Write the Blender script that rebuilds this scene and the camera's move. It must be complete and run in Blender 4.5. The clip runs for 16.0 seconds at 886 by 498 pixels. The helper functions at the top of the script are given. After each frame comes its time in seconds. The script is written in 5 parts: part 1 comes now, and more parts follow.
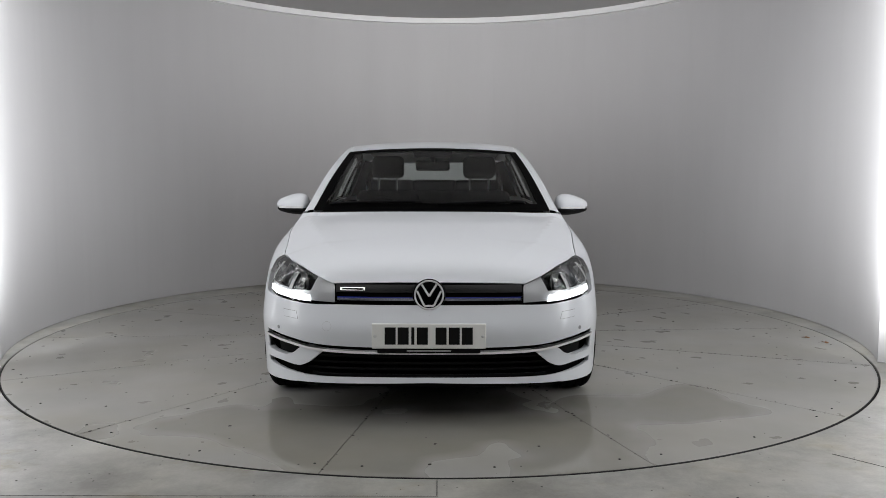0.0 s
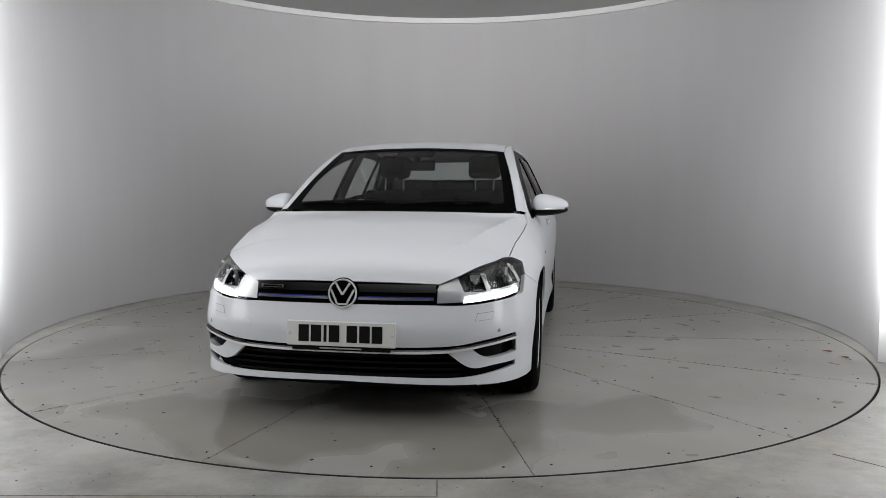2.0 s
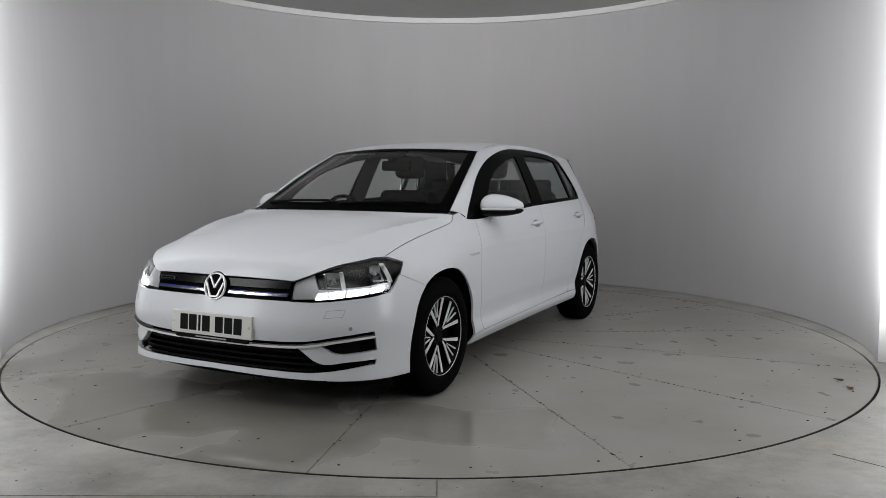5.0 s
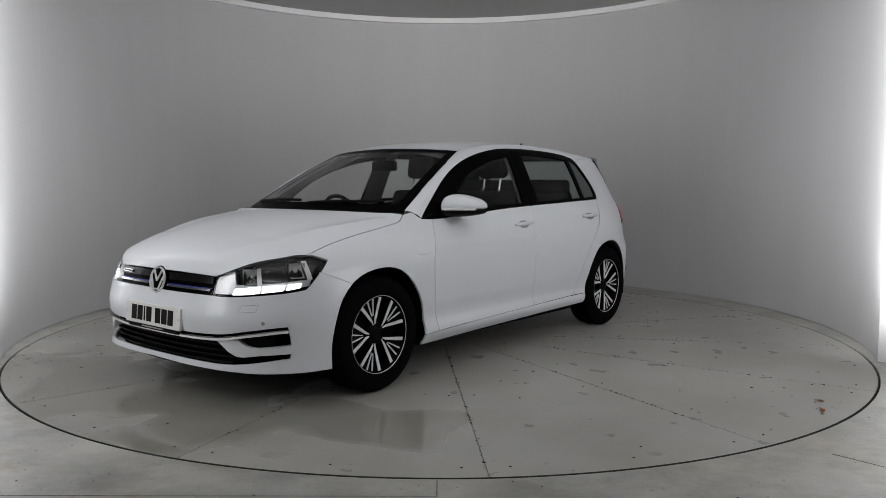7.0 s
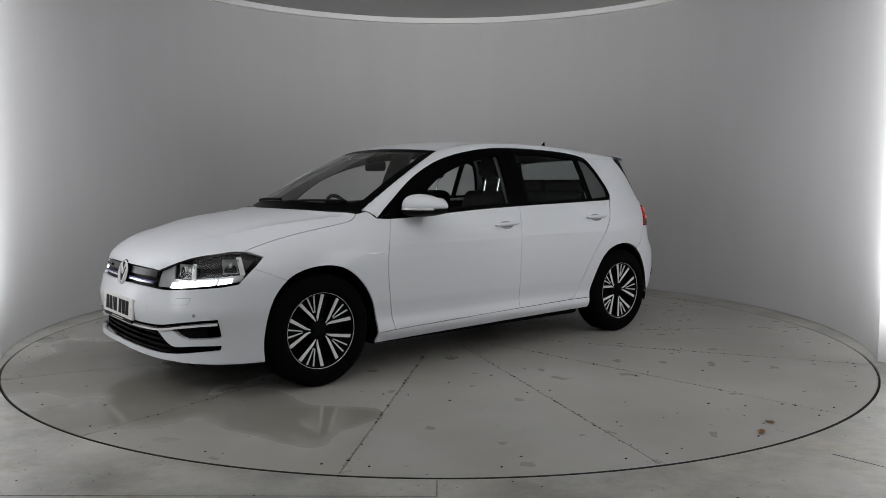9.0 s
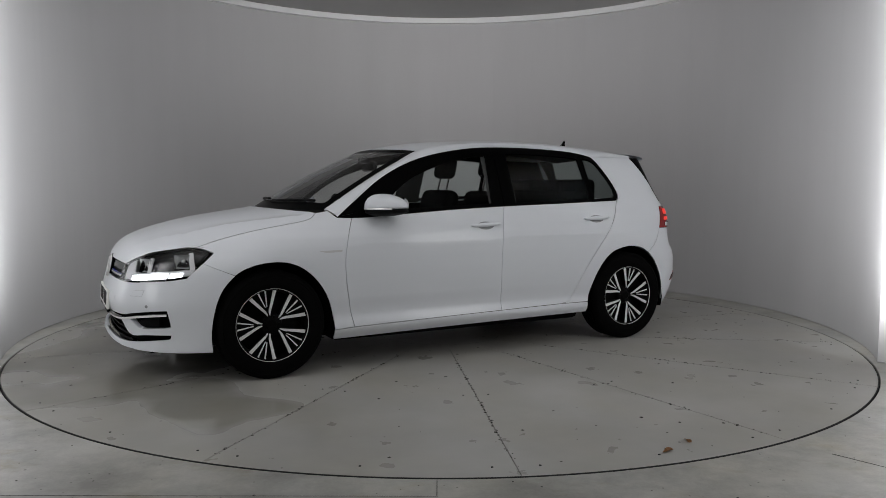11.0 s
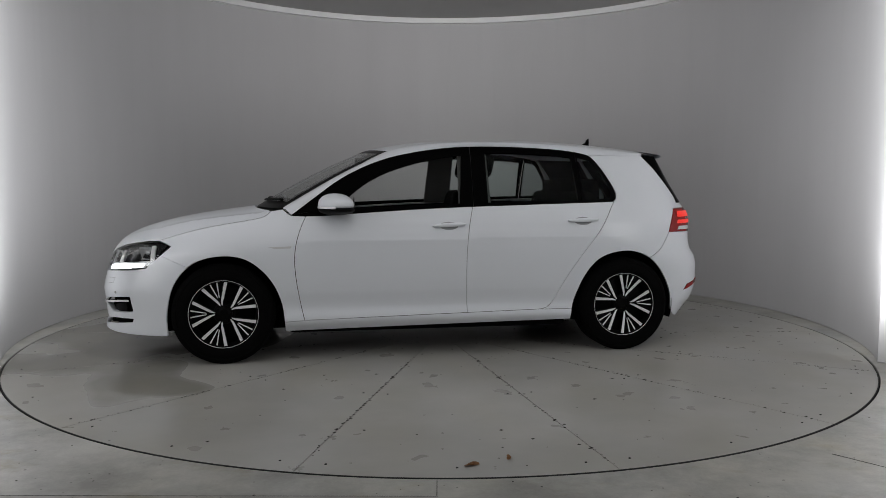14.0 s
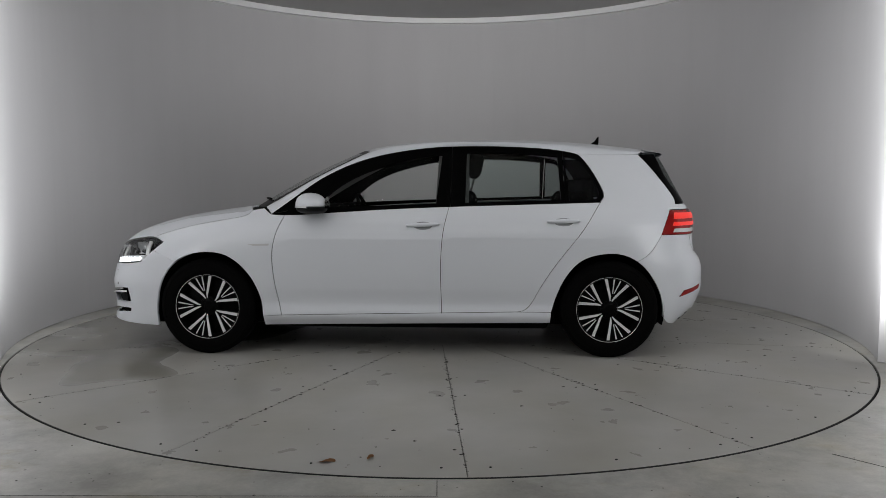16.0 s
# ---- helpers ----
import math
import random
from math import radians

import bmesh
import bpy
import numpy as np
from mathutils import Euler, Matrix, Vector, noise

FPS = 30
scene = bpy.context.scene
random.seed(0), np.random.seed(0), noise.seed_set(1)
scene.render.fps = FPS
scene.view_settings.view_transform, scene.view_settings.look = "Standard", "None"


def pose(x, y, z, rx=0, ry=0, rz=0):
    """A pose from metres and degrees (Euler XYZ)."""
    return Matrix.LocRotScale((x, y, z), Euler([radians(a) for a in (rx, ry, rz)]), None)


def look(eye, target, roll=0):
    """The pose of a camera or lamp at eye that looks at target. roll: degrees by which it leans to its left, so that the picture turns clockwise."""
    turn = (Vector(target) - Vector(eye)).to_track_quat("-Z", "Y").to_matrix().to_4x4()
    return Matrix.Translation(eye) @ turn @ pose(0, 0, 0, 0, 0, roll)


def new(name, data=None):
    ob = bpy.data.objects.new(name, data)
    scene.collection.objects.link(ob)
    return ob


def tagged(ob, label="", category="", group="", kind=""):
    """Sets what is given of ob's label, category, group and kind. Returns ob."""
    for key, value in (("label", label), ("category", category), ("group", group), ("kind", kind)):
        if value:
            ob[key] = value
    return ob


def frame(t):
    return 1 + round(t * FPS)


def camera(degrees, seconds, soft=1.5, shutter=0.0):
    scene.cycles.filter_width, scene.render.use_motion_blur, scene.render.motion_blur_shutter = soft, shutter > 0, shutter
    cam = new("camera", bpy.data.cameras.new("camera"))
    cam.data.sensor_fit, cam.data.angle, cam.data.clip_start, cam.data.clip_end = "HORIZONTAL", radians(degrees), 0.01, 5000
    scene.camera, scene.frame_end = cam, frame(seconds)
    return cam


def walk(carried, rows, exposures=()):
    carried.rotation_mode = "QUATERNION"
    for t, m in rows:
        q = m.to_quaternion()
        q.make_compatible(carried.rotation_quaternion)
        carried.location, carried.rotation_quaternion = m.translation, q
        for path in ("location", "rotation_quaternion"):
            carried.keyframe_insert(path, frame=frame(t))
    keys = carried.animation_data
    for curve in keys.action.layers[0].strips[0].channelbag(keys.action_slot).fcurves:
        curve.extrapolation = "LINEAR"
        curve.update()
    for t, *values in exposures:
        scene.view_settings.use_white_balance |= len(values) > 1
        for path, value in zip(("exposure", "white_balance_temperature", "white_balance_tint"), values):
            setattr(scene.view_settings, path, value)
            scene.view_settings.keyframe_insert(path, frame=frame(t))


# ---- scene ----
cam = camera(59.92, 16.0, soft=0.85)
CAM = Matrix.Translation((0, -5.775, 1.1256)) @ pose(0, 0, 0, 0, 0, -0.194) @ pose(0, 0, 0, 90 - 4.823) @ pose(0, 0, 0, 0, 0, 0.162)
walk(cam, [(0.0, CAM), (16.0, CAM)], [(0.0, 0.76), (2.0, 0.74), (3.5, 0.67), (7.0, 0.32), (9.0, 0.30), (12.5, 0.08), (16.0, 0.12)])


def turn_at(t):
    """Heading of the car and the turntable in degrees, after a short run-up."""
    if t < 1.0:
        return -89.93 - 2.15 * t - 2.0 * t * t
    return -88.07 - 6.0406 * t + 0.0348 * t * t - 0.001574 * t ** 3


CAR_OFFSET = (0.185, -0.054)

# world and light
world = bpy.data.worlds.new("world")
scene.world = world
world.use_nodes = True
world.node_tree.nodes["Background"].inputs[0].default_value = (0.6, 0.62, 0.65, 1)
world.node_tree.nodes["Background"].inputs[1].default_value = 0.02


def area(name, eye, target, sx, sy, watts, colour=(1, 1, 1)):
    d = bpy.data.lights.new(name, "AREA")
    d.shape, d.size, d.size_y, d.energy, d.color = "RECTANGLE", sx, sy, watts, colour
    ob = new(name, d)
    ob.matrix_world = look(eye, target)
    return ob


for k in (-1, 1):
    # wall washers at both ends of the curved wall, turned to the wall
    w = area("wall_washer", (k * 2.50, -1.20, 1.68), (k * 3.2, -0.55, 1.70), 0.35, 2.6, 25, (0.96, 0.975, 1))
    w.data.spread = radians(128)
    # tall softboxes in front of the wall's ends, turned to the car
    area("side_softbox", (k * 3.15, -2.9, 1.75), (0, -0.5, 0.75), 0.9, 2.1, 18.5, (0.985, 0.99, 1))
box_light = area("ceiling_softbox", (0, -1.9, 2.99), (0, -1.9, 0), 5.4, 1.8, 9, (1, 0.995, 1))
box_light.data.spread = radians(135)
front = area("front_softbox", (0, -4.7, 2.9), (0, -1.5, 0.3), 6.0, 1.5, 8, (1, 0.995, 1))
front.data.spread = radians(90)
# added lamp, out of view, that brightens the upper part of the wall
top = area("wall_fill", (0, -0.3, 2.9), (0, 3.3, 2.75), 4.4, 0.3, 9, (1, 0.99, 1))
top.data.spread = radians(75)
for x in (-2.0, -1.0, 0.0, 1.0, 2.0):
    area("ceiling_spot", (x, -3.2, 2.95), (x * 0.4, 0, 0.5), 0.09, 0.09, 0.8, (1, 0.985, 0.99))


# ---- materials ----
def mat(name, colour, rough=0.5, metal=0.0, coat=0.0, **extra):
    m = bpy.data.materials.new(name)
    m.use_nodes = True
    b = m.node_tree.nodes["Principled BSDF"]
    b.inputs["Base Color"].default_value = (*colour, 1)
    b.inputs["Roughness"].default_value = rough
    b.inputs["Metallic"].default_value = metal
    b.inputs["Coat Weight"].default_value = coat
    for k, v in extra.items():
        b.inputs[k.replace("_", " ")].default_value = v
    return m


def node(m, kind, **values):
    n = m.node_tree.nodes.new(kind)
    for k, v in values.items():
        n.inputs[k].default_value = v
    return n


def link(m, a, b):
    m.node_tree.links.new(a, b)


def bsdf(m):
    return m.node_tree.nodes["Principled BSDF"]


def ramp(m, source, stops):
    r = m.node_tree.nodes.new("ShaderNodeValToRGB")
    while len(r.color_ramp.elements) < len(stops):
        r.color_ramp.elements.new(0.5)
    for e, (p, c) in zip(r.color_ramp.elements, stops):
        e.position, e.color = p, (c, c, c, 1) if isinstance(c, float) else (*c, 1)
    link(m, source, r.inputs[0])
    return r.outputs[0]


def mix(m, kind, fac, a, b):
    n = m.node_tree.nodes.new("ShaderNodeMix")
    n.data_type, n.blend_type = "RGBA", kind
    for sock, v in ((n.inputs[0], fac), (n.inputs[6], a), (n.inputs[7], b)):
        if isinstance(v, (int, float)):
            sock.default_value = v
        elif isinstance(v, tuple):
            sock.default_value = (*v, 1)
        else:
            link(m, v, sock)
    return n.outputs[2]


def coords(m, scale=(1, 1, 1)):
    t = m.node_tree.nodes.new("ShaderNodeTexCoord")
    mp = m.node_tree.nodes.new("ShaderNodeMapping")
    mp.inputs["Scale"].default_value = scale
    link(m, t.outputs["Object"], mp.inputs[0])
    return mp.outputs[0]


def noise_tex(m, vec, scale, detail=4.0, rough=0.55):
    n = node(m, "ShaderNodeTexNoise", Scale=scale, Detail=detail, Roughness=rough)
    link(m, vec, n.inputs["Vector"])
    return n.outputs["Fac"]


def bump(m, height, strength, dist=0.01):
    b = node(m, "ShaderNodeBump", Strength=strength, Distance=dist)
    link(m, height, b.inputs["Height"])
    link(m, b.outputs[0], bsdf(m).inputs["Normal"])


def concrete(name, lo, hi, rough, wear, damp=False):
    """Sealed grey floor plates: soft clouds, scuffs, specks, and damp tracks where the car rolled in."""
    m = mat(name, (0.4, 0.4, 0.38), 0.4)
    v = coords(m)
    big = noise_tex(m, v, 0.8, 5, 0.55)
    mid = noise_tex(m, v, 5.0, 4, 0.5)
    fine = noise_tex(m, v, 90, 5, 0.7)
    c = ramp(m, big, [(0.30, lo), (0.70, hi)])
    c = mix(m, "MULTIPLY", 0.6 * wear, c, ramp(m, mid, [(0.22, 0.70), (0.68, 1.06)]))
    c = mix(m, "MULTIPLY", 0.6 * wear * wear, c, ramp(m, fine, [(0.25, 0.80), (0.75, 1.12)]))
    scuff = noise_tex(m, coords(m, (1, 1.8, 1)), 2.2, 5, 0.55)
    c = mix(m, "MULTIPLY", 0.25 + 0.5 * wear, c, ramp(m, scuff, [(0.22, 0.86), (0.50, 1.0), (0.78, 1.08)]))
    tan = noise_tex(m, coords(m, (1.3, 0.8, 1)), 1.7, 3, 0.45)
    c = mix(m, "MULTIPLY", ramp(m, tan, [(0.36, 0.0), (0.76, 0.8)]), c, (0.93, 0.90, 0.82))
    vor = node(m, "ShaderNodeTexVoronoi", Scale=4.5)
    link(m, v, vor.inputs["Vector"])
    c = mix(m, "MULTIPLY", 1.0, c, ramp(m, vor.outputs["Distance"], [(0.010, 0.12), (0.03, 1.0)]))
    if wear > 0.5:
        # pale rubbed patches, rusty stains and pits on the old concrete
        rub = noise_tex(m, v, 2.2, 9, 0.72)
        c = mix(m, "MULTIPLY", 1.0, c, ramp(m, rub, [(0.36, 0.72), (0.50, 1.0), (0.62, 1.22)]))
        stain = noise_tex(m, coords(m, (1, 1.7, 1)), 3.1, 7, 0.65)
        c = mix(m, "MULTIPLY", ramp(m, stain, [(0.56, 0.0), (0.70, 0.8)]), c, (0.80, 0.74, 0.58))
        pits = node(m, "ShaderNodeTexVoronoi", Scale=15.0)
        link(m, v, pits.inputs["Vector"])
        c = mix(m, "MULTIPLY", 1.0, c, ramp(m, pits.outputs["Distance"], [(0.03, 0.25), (0.075, 1.0)]))
    r = ramp(m, mid, [(0.3, rough[0]), (0.7, rough[1])])
    if damp:
        n = node(m, "ShaderNodeVectorMath")
        n.operation = "DISTANCE"
        n.inputs[1].default_value = (2.15, 0.05, 0)
        link(m, coords(m, (1, 0.62, 1)), n.inputs[0])
        k = node(m, "ShaderNodeMath")
        k.operation, k.inputs[1].default_value = "MULTIPLY_ADD", -0.30
        link(m, n.outputs["Value"], k.inputs[0])
        edge = node(m, "ShaderNodeTexNoise", Scale=1.15, Detail=3.0, Roughness=0.36)
        link(m, v, edge.inputs["Vector"])
        link(m, edge.outputs["Fac"], k.inputs[2])
        wet = ramp(m, k.outputs[0], [(0.295, 0.0), (0.35, 1.0)])
        c = mix(m, "MIX", wet, c, mix(m, "MULTIPLY", 1.0, c, (0.80, 0.79, 0.76)))
        r = mix(m, "MIX", wet, r, (0.09, 0.09, 0.09))
        link(m, ramp(m, wet, [(0.0, 0.16), (1.0, 0.5)]), bsdf(m).inputs["Specular IOR Level"])
    link(m, c, bsdf(m).inputs["Base Color"])
    link(m, r, bsdf(m).inputs["Roughness"])
    bump(m, fine, 0.06 * wear * wear, 0.002)
    return m


M_TABLE = concrete("sealed_grey_plate", (0.30, 0.296, 0.278), (0.425, 0.42, 0.40), (0.27, 0.31), 0.0, True)
M_APRON = concrete("worn_concrete", (0.31, 0.307, 0.288), (0.44, 0.437, 0.41), (0.28, 0.5), 0.8)
M_LEAF = mat("dry_leaf", (0.30, 0.15, 0.06), 0.8)
M_DIRT = mat("dark_grit", (0.03, 0.026, 0.022), 0.9)
M_WALL = mat("matt_pale_wall", (0.52, 0.515, 0.52), 0.8)
_v = coords(M_WALL, (1, 1, 0.12))
_c = mix(M_WALL, "MIX", noise_tex(M_WALL, _v, 3.0, 5), (0.495, 0.49, 0.493), (0.545, 0.538, 0.542))
_st = node(M_WALL, "ShaderNodeTexNoise", Scale=14.0, Detail=3.0)
link(M_WALL, coords(M_WALL, (1, 1, 0.05)), _st.inputs["Vector"])
_c = mix(M_WALL, "MULTIPLY", 0.2, _c, ramp(M_WALL, _st.outputs["Fac"], [(0.30, 0.94), (0.44, 1.0)]))
link(M_WALL, _c, bsdf(M_WALL).inputs["Base Color"])
bump(M_WALL, noise_tex(M_WALL, coords(M_WALL), 180, 3), 0.05, 0.002)
M_CEIL = mat("ceiling_paint", (0.5, 0.495, 0.49), 0.85)
link(M_CEIL, mix(M_CEIL, "MIX", noise_tex(M_CEIL, coords(M_CEIL), 2.0), (0.47, 0.465, 0.46), (0.53, 0.525, 0.52)), bsdf(M_CEIL).inputs["Base Color"])
M_TRIM = mat("white_trim", (0.85, 0.85, 0.85), 0.5)
M_HALL = mat("unseen_hall_dark", (0.16, 0.16, 0.165), 0.9)
M_GAP = mat("dark_joint", (0.012, 0.012, 0.013), 0.8)


# ---- mesh helpers ----
def mesh_of(bm, name, material=None, smooth=False):
    me = bpy.data.meshes.new(name)
    bm.normal_update()
    bm.to_mesh(me)
    bm.free()
    if material:
        me.materials.append(material)
    if smooth:
        me.polygons.foreach_set("use_smooth", [True] * len(me.polygons))
    return me


def part(name, bm, material, parent=None, label="", smooth=False):
    """One mesh object, under a thing or a part."""
    ob = new(name, mesh_of(bm, name, material, smooth))
    ob.parent = parent
    if label:
        tagged(ob, label)
    return ob


def box(bm, lo, hi, bevel=0.0, seg=2):
    m = Matrix.Translation([(a + b) / 2 for a, b in zip(lo, hi)]) @ Matrix.Diagonal([*(b - a for a, b in zip(lo, hi)), 1])
    r = bmesh.ops.create_cube(bm, size=1, matrix=m)
    if bevel:
        es = list({e for v in r["verts"] for e in v.link_edges})
        bmesh.ops.bevel(bm, geom=es, offset=bevel, segments=seg, affect="EDGES", profile=0.5)


def sweep(bm, profile, path, closed_path=False, closed_profile=True):
    """Skins rows of points: path is a list of functions' results, each a list of 3D points."""
    rows = [[bm.verts.new(p) for p in row] for row in path]
    n = len(rows[0])
    last = len(rows) if closed_path else len(rows) - 1
    for i in range(last):
        a, b = rows[i], rows[(i + 1) % len(rows)]
        for j in range(n if closed_profile else n - 1):
            bm.faces.new((a[j], b[j], b[(j + 1) % n], a[(j + 1) % n]))
    return rows


# ---- the studio ----
R_TABLE, R_WALL, WALL_Y = 2.905, 3.08, 0.345


def wall_plan(r):
    """Plan of the curved wall: most of a circle round the turntable, with ends that turn outwards."""
    end = radians(115)
    pts = [Vector((r * math.sin(a), WALL_Y + r * math.cos(a), 0)) for a in [end * i / 90 for i in range(-90, 91)]]
    k = r - R_WALL
    flare = [Vector((R_WALL * math.sin(end) + 0.05 + 0.06 * i + 0.004 * i * i, WALL_Y + R_WALL * math.cos(end) - 0.045 - 0.012 * i + k * 0.9, 0)) for i in range(9)]
    return [Vector((-p.x, p.y, 0)) for p in flare[::-1]] + pts + flare


def band(r0, r1, z0, z1):
    bm = bmesh.new()
    a, b = wall_plan(r0), wall_plan(r1)
    rows = [[(p.x, p.y, z0), (p.x, p.y, z1), (q.x, q.y, z1), (q.x, q.y, z0)] for p, q in zip(a, b)]
    rows = sweep(bm, None, rows)
    bm.faces.new(rows[0])
    bm.faces.new(rows[-1][::-1])
    return bm


def smooth_by_angle(ob, deg=35):
    me = ob.data
    me.polygons.foreach_set("use_smooth", [True] * len(me.polygons))
    bm = bmesh.new()
    bm.from_mesh(me)
    for e in bm.edges:
        e.smooth = len(e.link_faces) == 2 and e.calc_face_angle(0) < radians(deg)
    bm.to_mesh(me)
    bm.free()
    return ob


Z_CEIL = 3.06
wall = part("wall_curved", band(R_WALL, R_WALL + 0.12, 0.004, Z_CEIL), M_WALL)
tagged(smooth_by_angle(wall), "curved matt pale grey studio wall with faint streaks", "wall", kind="structure")
# black band standing in for the shade along the foot of the wall
foot_shade = part("plinth", band(R_WALL + 0.03, R_WALL + 0.10, -0.02, 0.004), M_GAP)
tagged(smooth_by_angle(foot_shade), "black band that draws shade along the foot of the wall", "plinth", kind="structure")
trim = part("trim", band(R_WALL - 0.05, R_WALL, 2.996, 3.055), M_TRIM)
tagged(smooth_by_angle(trim), "white cove trim along the top of the wall", "trim", kind="structure")

bm = bmesh.new()
box(bm, (-6.0, -9.0, Z_CEIL), (6.0, 4.5, Z_CEIL + 0.1))
tagged(part("ceiling", bm, M_CEIL), "flat pale grey painted ceiling", "ceiling", kind="structure")
# unseen walls that close the hall; their dark tone limits bounce and reflections
for name, lo, hi in (("wall_south", (-6.0, -9.1, -0.05), (6.0, -9.0, Z_CEIL)), ("wall_west", (-6.1, -9.0, -0.05), (-6.0, 4.5, Z_CEIL)),
                     ("wall_east", (6.0, -9.0, -0.05), (6.1, 4.5, Z_CEIL)), ("wall_north", (-6.0, 4.5, -0.05), (6.0, 4.6, Z_CEIL))):
    bm = bmesh.new()
    box(bm, lo, hi)
    tagged(part(name, bm, M_HALL), "plain unseen hall wall, dark to hold down bounced light", "wall", kind="structure")

# floor with a round pit for the turntable
bm = bmesh.new()
N = 180
ring = [(math.cos(2 * math.pi * i / N), math.sin(2 * math.pi * i / N)) for i in range(N)]


def edge_of_hall(c, s):
    k = min(6.0 / max(abs(c), 1e-6), (9.0 if s < 0 else 4.5) / max(abs(s), 1e-6))
    return (c * k, s * k, 0)


R_PIT = R_TABLE + 0.010
sweep(bm, None, [[(c * R_PIT, s * R_PIT, -0.05), (c * R_PIT, s * R_PIT, -0.004), (c * (R_PIT + 0.004), s * (R_PIT + 0.004), 0),
                  (c * (R_PIT + 0.9), s * (R_PIT + 0.9), 0) if math.hypot(*edge_of_hall(c, s)[:2]) > R_PIT + 0.95 else edge_of_hall(c, s), edge_of_hall(c, s)] for c, s in ring],
      closed_path=True, closed_profile=False)
for f in bm.faces:
    f.normal_update()
bmesh.ops.recalc_face_normals(bm, faces=bm.faces)
floor_ob = tagged(part("floor", bm, M_APRON), "worn grey concrete floor with pits and stains", "floor", kind="structure")
bm = bmesh.new()
bmesh.ops.create_circle(bm, cap_ends=True, segments=N, radius=R_PIT + 0.02, matrix=Matrix.Translation((0, 0, -0.05)))
tagged(part("pit", bm, M_GAP), "dark gap round the turntable", "joint", kind="structure")

turntable = new("turntable")
tagged(turntable, "round turntable of sealed grey plates with dirty radial joints", "turntable")
N_PLATES, JOINT = 14, 94.4


def joint_at(k):
    return JOINT + 360 / N_PLATES * k - (1.0 if k == 10 else 0.0)


bm = bmesh.new()
bmesh.ops.create_circle(bm, cap_ends=True, segments=N, radius=R_TABLE - 0.03, matrix=Matrix.Translation((0, 0, -0.012)))
part("sub_deck", bm, M_GAP, turntable)
for k in range(N_PLATES):
    a0, a1 = radians(joint_at(k)), radians(joint_at(k + 1))
    bm = bmesh.new()
    g = 0.0018

    def ring_row(r, z, a0=a0, a1=a1):
        d = g / r
        return [bm.verts.new((r * math.cos(a0 + d + (a1 - a0 - 2 * d) * i / 14), r * math.sin(a0 + d + (a1 - a0 - 2 * d) * i / 14), z)) for i in range(15)]

    rows = [ring_row(0.45, -0.02), ring_row(0.452, 0)] + [ring_row(rr, 0) for rr in (1.1, 1.8, 2.4, R_TABLE - 0.004)] + [ring_row(R_TABLE, -0.004), ring_row(R_TABLE, -0.045)]
    for p, q in zip(rows, rows[1:]):
        for i in range(14):
            bm.faces.new((p[i], q[i], q[i + 1], p[i + 1]))
    for end in (0, 14):
        bm.faces.new([row[end] for row in rows])
    bmesh.ops.recalc_face_normals(bm, faces=bm.faces)
    part("deck_plate", bm, M_TABLE, turntable)
bm = bmesh.new()
bmesh.ops.create_circle(bm, cap_ends=True, segments=60, radius=0.4505)
part("hub_plate", bm, M_TABLE, turntable)
# ring added to blacken the table's lit edge, so the gap looks deep
bm = bmesh.new()
sweep(bm, None, [[(c * r_, s * r_, z_) for r_, z_ in ((R_TABLE - 0.0035, -0.045), (R_TABLE - 0.001, 0.0004), (R_TABLE + 0.003, -0.0006), (R_TABLE + 0.005, -0.045))] for c, s in ring], closed_path=True, closed_profile=False)
bmesh.ops.recalc_face_normals(bm, faces=bm.faces)
part("gap_shade_ring", bm, M_GAP, turntable, "black ring that darkens the gap round the turntable")
# bolts along the plates' outer edges
bolt_mesh = None
for k in range(N_PLATES):
    for da, rr in ((2.0, 2.80), (12.86, 2.80), (23.7, 2.80), (2.2, 1.75), (23.5, 1.75)):
        a = radians(JOINT + 360 / N_PLATES * k + da)
        if bolt_mesh is None:
            bm = bmesh.new()
            bmesh.ops.create_cone(bm, cap_ends=True, segments=10, radius1=0.006, radius2=0.005, depth=0.003)
            bolt_mesh = mesh_of(bm, "bolt", M_GAP)
        b_ = new("bolt", bolt_mesh)
        b_.parent = turntable
        b_.matrix_basis = pose(rr * math.cos(a), rr * math.sin(a), 0.001)
# grit: in the joints and scattered
rng = random.Random(5)


def grit(bm, x, y, size):
    n = rng.choice((4, 5, 6))
    base = rng.random() * 6
    top = bm.verts.new((x, y, size * 0.35))
    ring_ = [bm.verts.new((x + size * rng.uniform(0.5, 1.2) * math.cos(base + 2 * math.pi * i / n), y + size * rng.uniform(0.4, 1.0) * math.sin(base + 2 * math.pi * i / n), 0.0006)) for i in range(n)]
    for i in range(n):
        bm.faces.new((ring_[i], ring_[(i + 1) % n], top))


bm = bmesh.new()
for k in range(N_PLATES):
    a = radians(joint_at(k))
    heavy = (k in (0, 1, 2, 12, 13))
    for _ in range(120 if heavy else 40):
        r_ = rng.uniform(0.8, 2.2) if rng.random() < 0.75 else rng.uniform(2.2, 2.88)
        off = rng.gauss(0, 0.006)
        grit(bm, r_ * math.cos(a) - off * math.sin(a), r_ * math.sin(a) + off * math.cos(a), rng.choice((0.003, 0.004, 0.006, 0.010)))
for _ in range(240):
    r_, a = 2.88 * math.sqrt(rng.random()), rng.uniform(0, 2 * math.pi)
    grit(bm, r_ * math.cos(a), r_ * math.sin(a), rng.choice((0.004, 0.005, 0.007, 0.012)))
tagged(part("grit", bm, M_DIRT, turntable), kind="stuff")
bm = bmesh.new()
